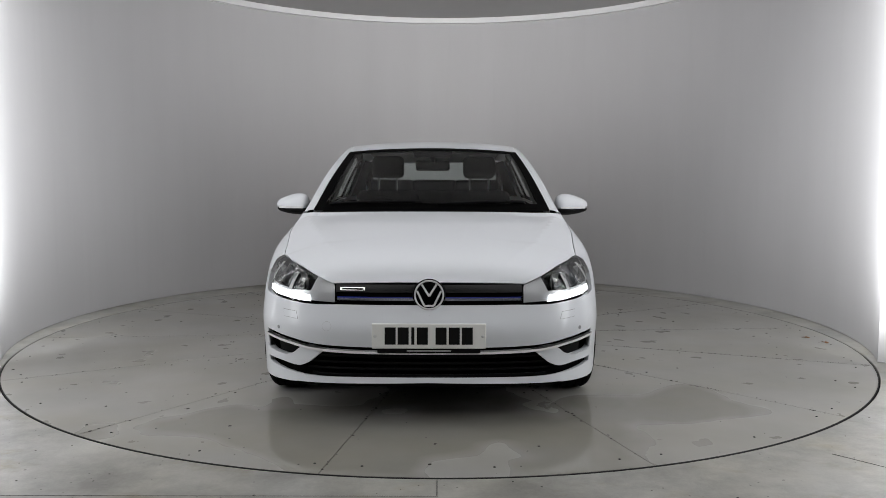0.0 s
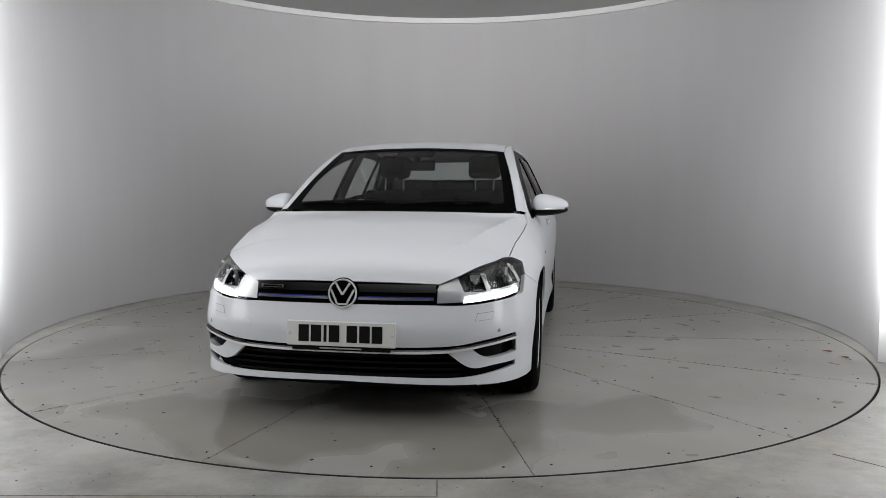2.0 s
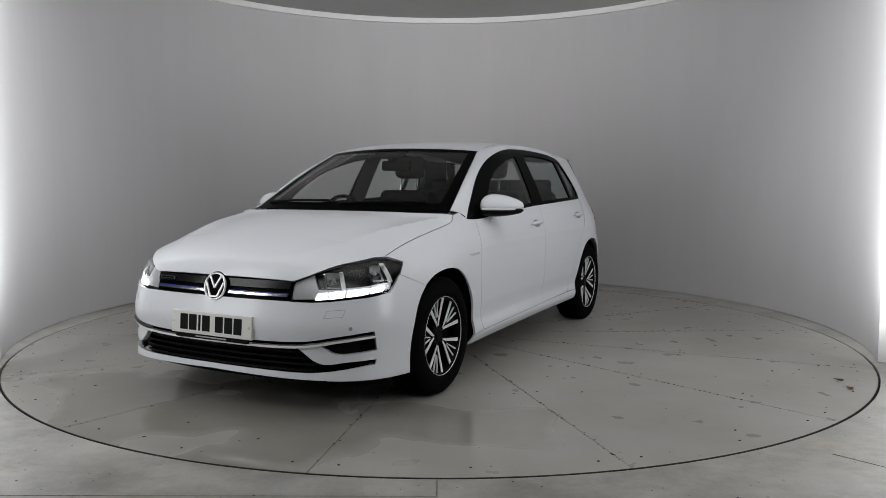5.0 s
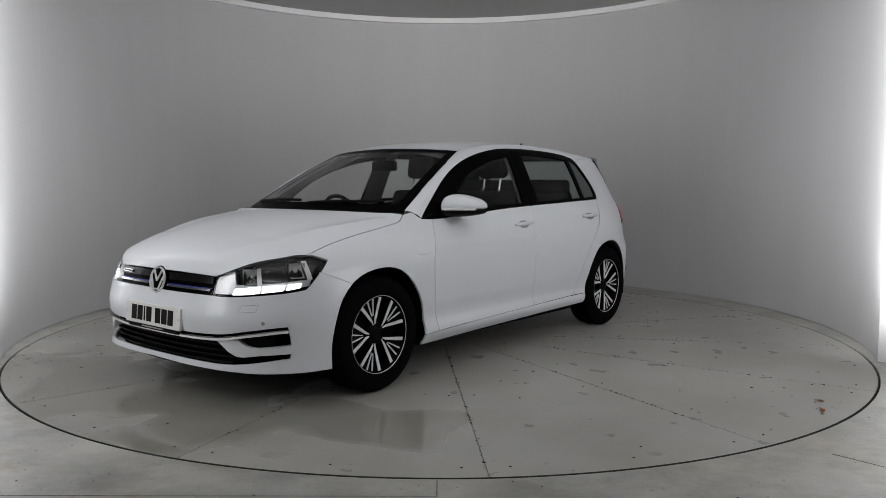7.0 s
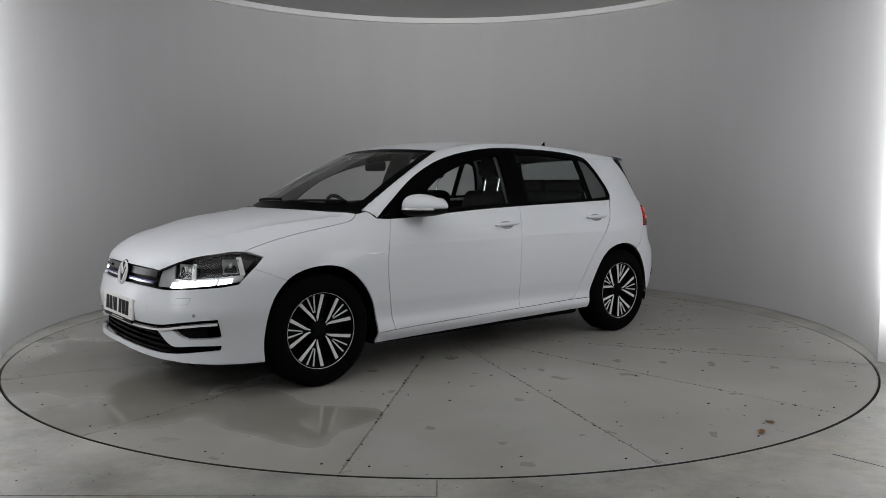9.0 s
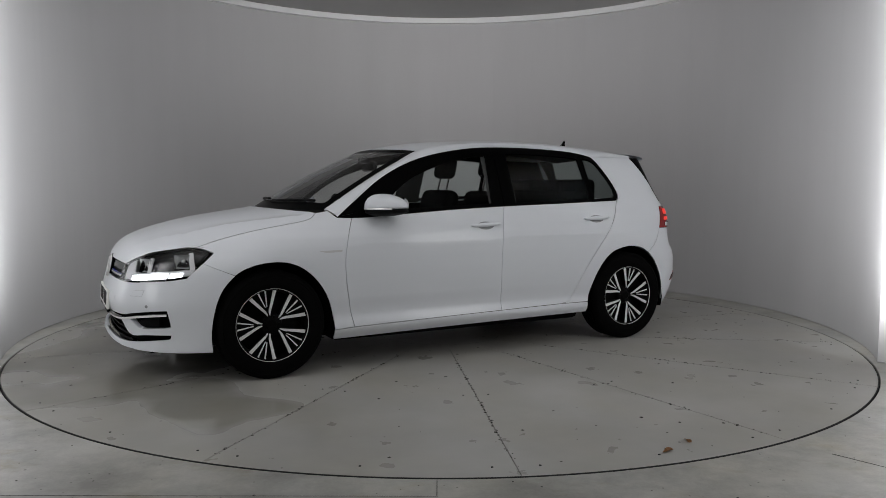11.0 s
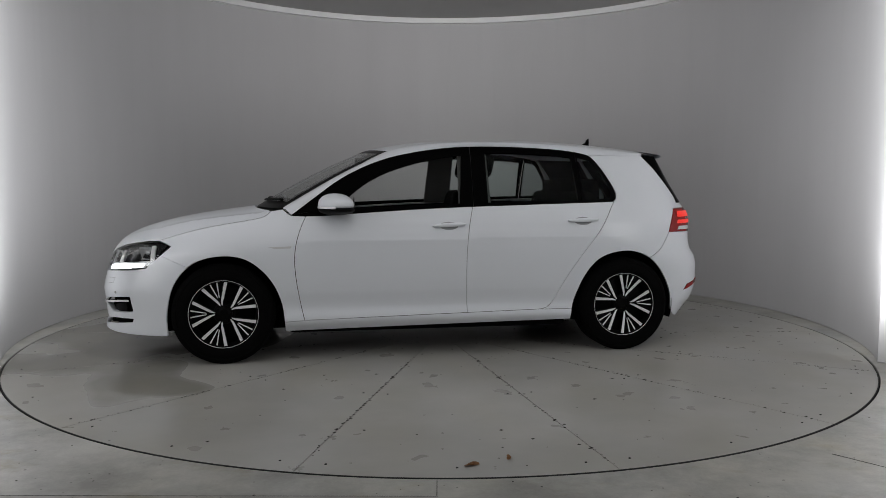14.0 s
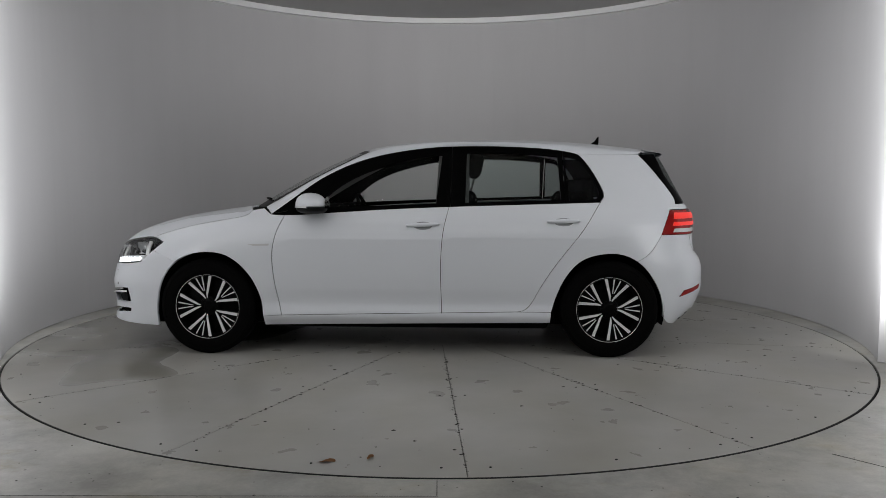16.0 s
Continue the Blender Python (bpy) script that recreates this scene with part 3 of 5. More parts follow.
DOOR_FRONT = [(0.812, 0.918), (0.85, 0.83), (0.877, 0.72), (0.882, 0.62), (0.868, 0.484), (0.842, 0.343), (0.824, 0.266)]
DOOR_MID = [(-0.27, 0.979), (-0.245, 0.88), (-0.228, 0.776), (-0.218, 0.574), (-0.222, 0.40), (-0.225, 0.288)]
DOOR_REAR = [(-1.255, 1.011), (-1.20, 0.93), (-1.126, 0.82), (-0.97, 0.619), (-0.853, 0.436), (-0.814, 0.362), (-0.765, 0.312), (-0.694, 0.299)]
F_ARCH = [(1.655, 0.187), (1.662, 0.27), (1.655, 0.36), (1.618, 0.5), (1.53, 0.612), (1.43, 0.662), (1.315, 0.679), (1.2, 0.663), (1.101, 0.603), (1.01, 0.49), (0.962, 0.36), (0.948, 0.258)]
R_ARCH = [(-0.938, 0.30), (-0.958, 0.37), (-1.01, 0.5), (-1.107, 0.622), (-1.205, 0.668), (-1.318, 0.683), (-1.43, 0.662), (-1.535, 0.59), (-1.62, 0.465), (-1.655, 0.365), (-1.662, 0.274)]


def belt_z(x):
    return float(interp1([p[0] for p in BELT][::-1], [p[1] for p in BELT][::-1], x)[0])


def top_z(x):
    return float(interp1([p[0] for p in TOP][::-1], [p[1] for p in TOP][::-1], x)[0])


def belt_line(x0, x1, n=14, dz=0.0):
    return [at_x(x0 + (x1 - x0) * i / n, belt_z(x0 + (x1 - x0) * i / n) + dz) for i in range(n + 1)]


def top_line(x0, x1, n=14, dz=0.0):
    return [at_x(x0 + (x1 - x0) * i / n, top_z(x0 + (x1 - x0) * i / n) + dz) for i in range(n + 1)]


# lamp outline on the front corner, shared by lamp, wing, bumper and bonnet
LAMP_TIP = at_x(1.632, 0.738)
LAMP_LOW = [at_y(0.415, 0.574), at_y(0.50, 0.572), at_y(0.60, 0.574), at_y(0.70, 0.583), at_x(1.86, 0.592), at_x(1.78, 0.604)]
LAMP_HIGH = [LAMP_TIP, at_x(1.70, 0.764), at_x(1.76, 0.769), at_x(1.82, 0.760), at_y(0.62, 0.742), at_y(0.55, 0.711), at_y(0.445, 0.667)]
LAMP_IN = [at_y(0.445, 0.667), at_y(0.425, 0.62), at_y(0.415, 0.574)]
SHUT = [at_x(1.72, 0.767), at_x(1.6, 0.806), at_x(1.45, 0.845), at_x(1.303, 0.874), at_x(1.117, 0.906), at_x(1.06, 0.925), at_x(1.03, 0.952)]
lamp_low, lamp_in = join(curve(LAMP_LOW, 6), straight(LAMP_LOW[-1], LAMP_TIP, 12)), curve(LAMP_IN, 6)
lamp_high = curve(LAMP_HIGH, 6)
shut = curve(SHUT, 6)
f_arch = xz(F_ARCH, 6)
r_arch = xz(R_ARCH, 6)
d_front, d_mid, d_rear = xz(DOOR_FRONT), xz(DOOR_MID), xz(DOOR_REAR)
i_split = min(range(len(f_arch)), key=lambda i: abs(f_arch[i][0] - at_x(1.53, 0.612)[0]) + abs(f_arch[i][1] - 0.612))
split = straight(at_x(1.69, 0.68), f_arch[i_split], 8)
lamp_tip = lamp_low.index(min(lamp_low, key=lambda p: math.dist(p, at_x(1.69, 0.68))))
split[0] = lamp_low[lamp_tip]
shut_from = lamp_high.index(min(lamp_high, key=lambda p: math.dist(p, SHUT[0])))
shut[0] = lamp_high[shut_from]

front_door, rear_door = join(belt_line(0.812, -0.27), d_mid, straight(d_mid[-1], d_front[-1], 20), d_front[::-1]), join(belt_line(-0.27, -1.255), d_rear, straight(d_rear[-1], d_mid[-1], 12), d_mid[::-1])
front_door = [p for i, p in enumerate(front_door) if i == 0 or math.dist(p, front_door[i - 1]) > 1e-3]
wing = join(d_front[::-1], belt_line(0.812, 0.905, 3), straight(at_x(0.905, 0.925), at_x(0.955, 0.965), 3), straight(at_x(0.955, 0.965), shut[-1], 3), shut[::-1], lamp_high[:shut_from + 1][::-1],
            lamp_low[lamp_tip:][::-1], split, f_arch[i_split:], straight(f_arch[-1], d_front[-1], 4))
r_split_i = min(range(len(r_arch)), key=lambda i: abs(r_arch[i][0] - at_x(-1.49, 0.625)[0]))
TAIL_FRONT = [at_x(-1.648, 0.803), at_x(-1.68, 0.88), at_x(-1.716, 0.962)]
q_split = curve([r_arch[r_split_i], at_x(-1.56, 0.68), at_x(-1.61, 0.74), at_x(-1.648, 0.803)], 5)
QUARTER_BACK = [at_x(-1.716, 0.962), at_x(-1.765, 1.0), at_x(-1.755, 1.05), at_x(-1.68, 1.15), at_x(-1.60, 1.25), at_x(-1.54, 1.315), at_x(-1.53, 1.328)]
quarter = join(xz([(-1.119, 1.328), (-1.165, 1.28), (-1.223, 1.19), (-1.27, 1.095), (-1.278, 1.045), (-1.255, 1.011)], 6), d_rear, straight(d_rear[-1], r_arch[0], 4), r_arch[:r_split_i + 1], q_split, curve(TAIL_FRONT, 5), curve(QUARTER_BACK, 5),
               straight(at_x(-1.53, 1.328), at_x(-1.119, 1.328), 10))
sill = join(straight(f_arch[-1], d_front[-1], 4), straight(d_front[-1], d_rear[-1], 20), straight(d_rear[-1], r_arch[0], 4), straight(r_arch[0], at_x(-0.932, 0.225), 3), straight(at_x(-0.932, 0.225), at_x(0.945, 0.193), 24))
rear_bumper = join(r_arch[r_split_i:], curve([r_arch[-1], at_x(-1.70, 0.228), at_x(-1.76, 0.208)], 4), straight(at_x(-1.76, 0.208), (S_TAIL, 0.24), 16), straight((S_TAIL, 0.24), (S_TAIL, 0.66), 10),
                   curve([(S_TAIL, 0.66), at_y(0.45, 0.67, True), at_y(0.62, 0.70, True), at_y(0.66, 0.80, True)], 6), straight(at_y(0.66, 0.80, True), at_x(-1.648, 0.803), 8), q_split[::-1])
# bright strip across the bumper; the openings hang from it
STRIP = curve([(S_NOSE, 0.358), at_y(0.27, 0.358), at_y(0.42, 0.361), at_y(0.55, 0.370), at_y(0.64, 0.386), at_y(0.70, 0.395), at_x(1.95, 0.401), at_x(1.885, 0.405)], 6)
LIP_TOP = curve([(S_NOSE, 0.243), at_y(0.30, 0.241), at_y(0.46, 0.239), at_y(0.60, 0.243), at_y(0.72, 0.257), at_x(1.872, 0.266)], 5)
i_low = min(range(len(f_arch)), key=lambda i: abs(f_arch[i][1] - 0.27) + (9 if i > i_split else 0))
seam_line = straight(f_arch[i_low], at_x(1.872, 0.266), 8)
bumper = join(straight((S_NOSE, 0.381), (S_NOSE, 0.574), 6), straight((S_NOSE, 0.574), at_y(0.415, 0.574), 8), lamp_low[:lamp_tip + 1], split, f_arch[i_low:i_split + 1][::-1],
              seam_line, curve([at_x(1.872, 0.266), at_x(1.864, 0.30), at_x(1.872, 0.37), at_x(1.885, 0.428)], 3), [(a, z + 0.023) for a, z in STRIP[::-1]])
lip = join(f_arch[:i_low + 1][::-1], straight(f_arch[0], at_x(1.80, 0.190), 5), straight(at_x(1.80, 0.190), at_y(0.62, 0.204), 6), straight(at_y(0.62, 0.206), (S_NOSE, 0.219), 14), straight((S_NOSE, 0.219), (S_NOSE, 0.243), 2), LIP_TOP, seam_line[::-1])
blade_poly = join(curve([at_x(1.842, 0.290), at_x(1.872, 0.291), at_y(0.72, 0.290), at_y(0.67, 0.286), at_y(0.607, 0.281), at_y(0.56, 0.300), at_y(0.53, 0.324), at_y(0.487, 0.358)], 5),
                  curve([at_y(0.495, 0.364), at_y(0.58, 0.374), at_y(0.61, 0.360), at_y(0.64, 0.336), at_y(0.68, 0.323), at_y(0.72, 0.325), at_x(1.872, 0.334), at_x(1.842, 0.352)], 5))

FLANKS = ((1, ""), (-1, ""))
for side, _ in FLANKS:
    door = panel("front_door", front_door, M_PAINT, car, side=side, step=(0.05, 0.0125))
    rdoor = panel("rear_door", rear_door, M_PAINT, car, side=side, step=(0.05, 0.0125))
    panel("wing", wing, M_PAINT, car, side=side, step=(0.05, 0.0125))
    panel("quarter_panel", quarter, M_PAINT, car, side=side, gap=0.0015, step=(0.05, 0.0125))
    panel("sill", sill, M_PAINT, car, side=side)
    # window frames and panes
    fo = [top_line(0.90, -0.285, 26), straight(top_line(-0.285, -0.285, 1)[0], belt_line(-0.275, -0.275, 1)[0], 12), belt_line(-0.275, 0.895, 22, 0.003)[:], straight(at_x(0.895, 0.928), at_x(0.90, 0.93), 3)]
    fi = [xz([(0.60, 0.985), (0.46, 1.105), (0.30, 1.195), (0.1, 1.262), (-0.08, 1.302), (-0.222, 1.322)], 6), [], [], []]
    fi[0] = [tuple(p) for p in np.array([np.interp(np.linspace(0, 1, 27), np.linspace(0, 1, len(fi[0])), np.array(fi[0])[:, k]) for k in (0, 1)]).T]
    fi[1] = straight(fi[0][-1], at_x(-0.185, 1.0), 12)
    fi[2] = straight(fi[1][-1], at_x(0.60, 0.968), 22)
    fi[3] = straight(fi[2][-1], fi[0][0], 3)
    ring_panel("window_frame", fo, fi, M_BLACK, door, side=side)
    pane = join(*fi)
    panel("window_pane", pane, M_GLASS, door, out=-0.006, gap=-0.006, depth=0, side=side, step=(0.1, 0.06))
    ro = [top_line(-0.291, -1.02, 16), straight(at_x(-1.02, top_z(-1.02)), at_x(-1.02, belt_z(-1.02) + 0.003), 10), belt_line(-1.02, -0.281, 16, 0.003), straight(belt_line(-0.281, -0.281, 1, 0.003)[0], top_line(-0.291, -0.291, 1)[0], 12)]
    ri = [top_line(-0.385, -0.985, 16, -0.045), straight(at_x(-0.985, top_z(-0.985) - 0.045), at_x(-0.998, belt_z(-0.998) + 0.022), 10), belt_line(-0.998, -0.376, 16, 0.022), straight(belt_line(-0.376, -0.376, 1, 0.022)[0], top_line(-0.385, -0.385, 1, -0.045)[0], 12)]
    ring_panel("window_frame", ro, ri, M_BLACK, rdoor, side=side)
    panel("window_pane", join(*ri), M_GLASSDARK, rdoor, out=-0.006, gap=-0.006, depth=0, side=side, step=(0.1, 0.06))
    edge = xz([(-1.02, 1.350), (-1.119, 1.326), (-1.165, 1.28), (-1.223, 1.19), (-1.268, 1.095), (-1.274, 1.045), (-1.252, 1.014)], 5)
    qo = [edge, belt_line(-1.252, -1.026, 6, 0.003), straight(at_x(-1.026, belt_z(-1.026) + 0.003), at_x(-1.026, 1.348), 10)]
    c0 = np.mean(np.array(edge), axis=0)
    qi_edge = [tuple(np.array(p) + (np.array(at_x(-1.10, 1.13)) - np.array(p)) * 0.17) for p in edge]
    qi = [qi_edge, straight(qi_edge[-1], at_x(-1.043, 1.022), 6), straight(at_x(-1.043, 1.022), qi_edge[0], 10)]
    qw = ring_panel("quarter_window", qo, qi, M_BLACK, car, side=side)
    panel("window_pane", join(*qi), M_GLASSREAR, qw, out=-0.005, gap=-0.004, depth=0, side=side, step=(0.1, 0.06))

b_front = panel("front_bumper", bumper, M_PAINT, car, mirror=True, gap=0.0, depth=0.02, step=(0.04, 0.02))
panel("bumper_lip", lip, M_PAINT, b_front, mirror=True, gap=0.0, depth=0.02, step=(0.04, 0.02))
for side, _ in FLANKS:
    panel("bumper_blade", blade_poly, M_PAINT, b_front, side=side, out=0.0012, gap=0.0, depth=0.03, step=(0.04, 0.02))
b_rear = panel("rear_bumper", rear_bumper, M_PAINT, car, mirror=True, gap=0.0015)


# ---- bonnet, windscreen, roof: skins between a centre line and an edge line ----
def skin(name, centre, edge, nu, nv, power, material, parent, ridge=None, xp=2.0, depth=0.012, out=0.0, label="", bow=0.0):
    """centre and edge: 3D lines; both flanks in one mesh."""
    c = np.array(curve(centre, 12))
    e = np.array(curve(edge, 12))

    def along(line, u):
        t = np.concatenate([[0], np.cumsum(np.linalg.norm(np.diff(line, axis=0), axis=1))])
        t /= t[-1]
        return np.stack([np.interp(u, t, line[:, k]) for k in range(3)], 1)

    def fn(uv):
        u, v = np.clip(uv[:, 0], 0, 1), np.abs(uv[:, 1])
        a, b = along(c, u), along(e, u)
        w = v ** power
        x = a[:, 0] + (b[:, 0] - a[:, 0]) * v ** xp
        z = a[:, 2] + (b[:, 2] - a[:, 2]) * w + out
        if ridge:
            z = z + ridge(u, v)
        z = z + bow * np.sin(np.pi * u) * (1 - v * v)
        return np.stack([x, b[:, 1] * uv[:, 1], z], 1)

    us, vs = np.linspace(0.0005, 0.9995, nu + 1), np.linspace(-1, 1, 2 * nv + 1)
    uv = np.array([(u, v) for u in us for v in vs])
    w = len(vs)
    faces = [[i * w + j, i * w + j + 1, (i + 1) * w + j + 1, (i + 1) * w + j] for i in range(nu) for j in range(w - 1)]
    rim = [(j, j + 1) for j in range(w - 1)] + [(nu * w + j, nu * w + j + 1) for j in range(w - 1)] + [(i * w, i * w + w) for i in range(nu)] + [(i * w + w - 1, i * w + 2 * w - 1) for i in range(nu)]
    return shell(name, uv, faces, rim, fn, material, parent, depth, 1, False, label), fn


edge_lamp = body(lamp_high[shut_from:][::-1])
edge_shut = body(shut)
hood_edge = np.vstack([edge_lamp[::4], edge_shut[1::4], edge_shut[-1:]])
hood_edge[:, 1] -= 0.0015
nose_z = 0.676
hood_centre = [(2.092, 0, nose_z), (2.072, 0, 0.715), (2.03, 0, 0.762), (1.95, 0, 0.81), (1.83, 0, 0.853), (1.64, 0, 0.899), (1.4, 0, 0.938), (1.17, 0, 0.968)]


def hood_ridge(u, v):
    """A soft crease along each side of the bonnet."""
    f = np.clip((u - 0.08) / 0.5, 0, 1) ** 1.3 * np.clip((1.02 - u) / 0.1, 0, 1)
    at = 0.60 + 0.33 * u
    inner = np.clip(1 - (at - v) / 0.20, 0, 1) ** 2
    outer = np.clip((1 - v) / (1 - at), 0, 1)
    return 0.019 * f * np.where(v < at, inner, outer)


bonnet, _ = skin("bonnet", hood_centre, [tuple(p) for p in hood_edge], 60, 40, 2.6, M_PAINT, car, hood_ridge, 2.2)

W_EDGE = [(0.965, 0.715, 0.966), (0.79, 0.682, 1.07), (0.62, 0.648, 1.168), (0.44, 0.61, 1.262), (0.273, 0.573, 1.343)]
W_MID = [(1.155, 0, 0.965), (0.96, 0, 1.083), (0.76, 0, 1.192), (0.56, 0, 1.288), (0.375, 0, 1.366)]
R_EDGE = [(0.273, 0.573, 1.343), (0.15, 0.568, 1.374), (0.0, 0.564, 1.395), (-0.3, 0.560, 1.411), (-0.6, 0.558, 1.412), (-1.0, 0.555, 1.397), (-1.3, 0.548, 1.373), (-1.53, 0.540, 1.347), (-1.66, 0.532, 1.330)]
R_MID = [(0.375, 0, 1.366), (0.22, 0, 1.398), (0.05, 0, 1.422), (-0.25, 0, 1.441), (-0.6, 0, 1.447), (-1.0, 0, 1.438), (-1.35, 0, 1.413), (-1.6, 0, 1.385), (-1.735, 0, 1.366)]


def shift(line, dy=0.0, dz=0.0, dx=0.0):
    return [(x + dx, y + dy if y else 0, z + dz) for x, y, z in line]


windscreen, w_fn = skin("windscreen", W_MID, shift(W_EDGE, -0.004), 24, 16, 2.0, M_GLASS, car, depth=0)
roof, _ = skin("roof", R_MID, shift(R_EDGE, -0.003, 0.001), 44, 18, 2.3, M_PAINT, car, depth=0.02)


# black border of the windscreen, just under the pane
def on_screen(uvs, drop):
    p = w_fn(np.array(uvs, float))
    return p - np.array([0.5, 0, 0.85]) * drop


def strip(name, rows, material, parent, smooth=True, label=""):
    bm = bmesh.new()
    sweep(bm, None, rows, closed_profile=False)
    bmesh.ops.recalc_face_normals(bm, faces=bm.faces)
    return part(name, bm, material, parent, label, smooth)


vs = np.linspace(-1, 1, 25)
strip("windscreen_border", [on_screen([(0.001, v), (0.10, v)], -0.0015) for v in vs], M_BLACK, windscreen)
strip("windscreen_border", [on_screen([(0.945, v), (0.999, v)], -0.0015) for v in vs], M_BLACK, windscreen)
us = np.linspace(0.001, 0.999, 20)
for sgn in (1, -1):
    strip("windscreen_border", [on_screen([(u, sgn), (u, sgn * 0.915)], -0.002) for u in us], M_BLACK, windscreen)
strip("sensor_panel", [on_screen([(0.82, v), (0.95, v * 1.15)], 0.006) for v in np.linspace(-0.2, 0.2, 7)], M_BLACK, windscreen)
# wipers parked along the foot of the screen
for v0, v1 in ((-0.88, -0.08), (0.05, 0.80)):
    wiper = strip("wiper", [[tuple(p) for p in on_screen([(0.075 + 0.03 * k, v), (0.088 + 0.03 * k, v)], -0.016 - 0.006 * math.sin(math.pi * k))] for k, v in ((i / 10, v0 + (v1 - v0) * i / 10) for i in range(11))], M_PLASTIC, car)
    mod = wiper.modifiers.new("thickness", "SOLIDIFY")
    mod.thickness = 0.012
# cowl under the screen
strip("cowl", [[(1.19 - 0.19 * v * v, v * 0.71, 0.958 - 0.012 * v * v), (1.13 - 0.175 * v * v, v * 0.712, 0.952), (1.05 - 0.12 * v * v, v * 0.70, 0.93)] for v in vs], M_PLASTIC, car)


# roof rails and pillars between the window frames and the screen and roof
up_line = np.array(curve(W_EDGE + R_EDGE[1:], 10))
low_pts = [at_x(*p) for p in curve(TOP, 8)] + straight(at_x(-1.119, 1.328), at_x(-1.53, 1.328), 8)[1:]
low_line = body(low_pts, 0.0)
for side, _ in FLANKS:
    n = 80
    xs = np.linspace(0.0, 1.0, n + 1)
    tl = np.concatenate([[0], np.cumsum(np.linalg.norm(np.diff(low_line, axis=0), axis=1))])
    lo = np.stack([np.interp(xs * tl[-1], tl, low_line[:, k]) for k in range(3)], 1)
    order = np.argsort(up_line[:, 0])
    hi_x = lo[:, 0] + np.interp(lo[:, 0], [-1.5, 0.0, 0.4, 0.9], [-0.05, 0.02, 0.06, 0.055])
    hi = np.stack([hi_x, np.interp(hi_x, up_line[order, 0], up_line[order, 1]), np.interp(hi_x, up_line[order, 0], up_line[order, 2])], 1)

    def rail(uv, lo=lo, hi=hi):
        i = uv[:, 0] * n
        a = np.stack([np.interp(i, np.arange(n + 1), lo[:, k]) for k in range(3)], 1)
        b = np.stack([np.interp(i, np.arange(n + 1), hi[:, k]) for k in range(3)], 1)
        v = uv[:, 1:2]
        mid = a + (b - a) * v
        out = np.array([[0.12, 0.75, 0.62]]) * 0.014
        return mid + out * (4 * v * (1 - v))

    uv = np.array([(u, v) for u in np.linspace(0.002, 0.998, n) for v in np.linspace(0, 1, 7)])
    faces = [[i * 7 + j, i * 7 + j + 1, i * 7 + j + 8, i * 7 + j + 7] for i in range(n - 1) for j in range(6)]
    rim = [(i * 7, i * 7 + 7) for i in range(n - 1)] + [(i * 7 + 6, i * 7 + 13) for i in range(n - 1)]
    shell("roof_rail", uv, faces, rim, rail, M_PAINT, car, 0.015, side)

# tailgate, rear window, spoiler
tail_top = [at_x(-1.716, 0.962), at_y(0.66, 0.965, True), at_y(0.45, 0.968, True)]
lamp_r = join(curve(TAIL_FRONT, 5), straight(at_x(-1.716, 0.962), at_y(0.43, 0.965, True), 12), straight(at_y(0.43, 0.965, True), at_y(0.43, 0.81, True), 5), straight(at_y(0.43, 0.81, True), at_y(0.66, 0.80, True), 5), straight(at_y(0.66, 0.80, True), at_x(-1.648, 0.803), 6))
gate = join(straight((S_TAIL, 0.665), (S_TAIL, 1.0), 8), straight((S_TAIL, 1.0), at_x(-1.765, 1.0), 14), straight(at_x(-1.765, 1.0), at_x(-1.72, 0.966), 3), straight(at_x(-1.72, 0.966), at_y(0.425, 0.968, True), 10), straight(at_y(0.425, 0.968, True), at_y(0.425, 0.806, True), 5), straight(at_y(0.425, 0.806, True), at_y(0.655, 0.797, True), 5),
            curve([at_y(0.655, 0.797, True), at_y(0.615, 0.705, True), at_y(0.45, 0.675, True), (S_TAIL, 0.665)], 6))
tailgate = panel("tailgate", gate, M_PAINT, car, mirror=True, gap=0.0)
back_edge = curve(QUARTER_BACK[1:], 5)
rear_glass = join(straight((S_TAIL, 1.004), at_x(-1.765, 1.004), 14), back_edge, straight(back_edge[-1], (S_TAIL, 1.345), 12), straight((S_TAIL, 1.345), (S_TAIL, 1.004), 8))
panel("rear_window", rear_glass, M_GLASSREAR, tailgate, mirror=True, gap=0.0, depth=0, out=0.0)
trim_side = join(back_edge, straight(back_edge[-1], (back_edge[-1][0] - 0.17, 1.33), 3), [(p[0] - 0.165, p[1]) for p in back_edge[::-1]])
for side, _ in FLANKS:
    panel("spoiler_cheek", trim_side, M_BLACK, tailgate, side=side, gap=0.001, out=0.004, depth=0.02)
spo = []
for v in np.linspace(-1, 1, 17):
    a = abs(v)
    y = 0.562 * v
    x1, z1 = -1.735 + 0.035 * a * a, 1.362 - 0.028 * a ** 2.3
    spo.append([(-1.60, y, z1 + 0.016), (x1 + 0.02, y, z1 + 0.004), (x1, y, z1 - 0.008), (x1 + 0.02, y, z1 - 0.02), (-1.62, y, z1 - 0.035)])
strip("spoiler", spo, M_PAINT, tailgate)
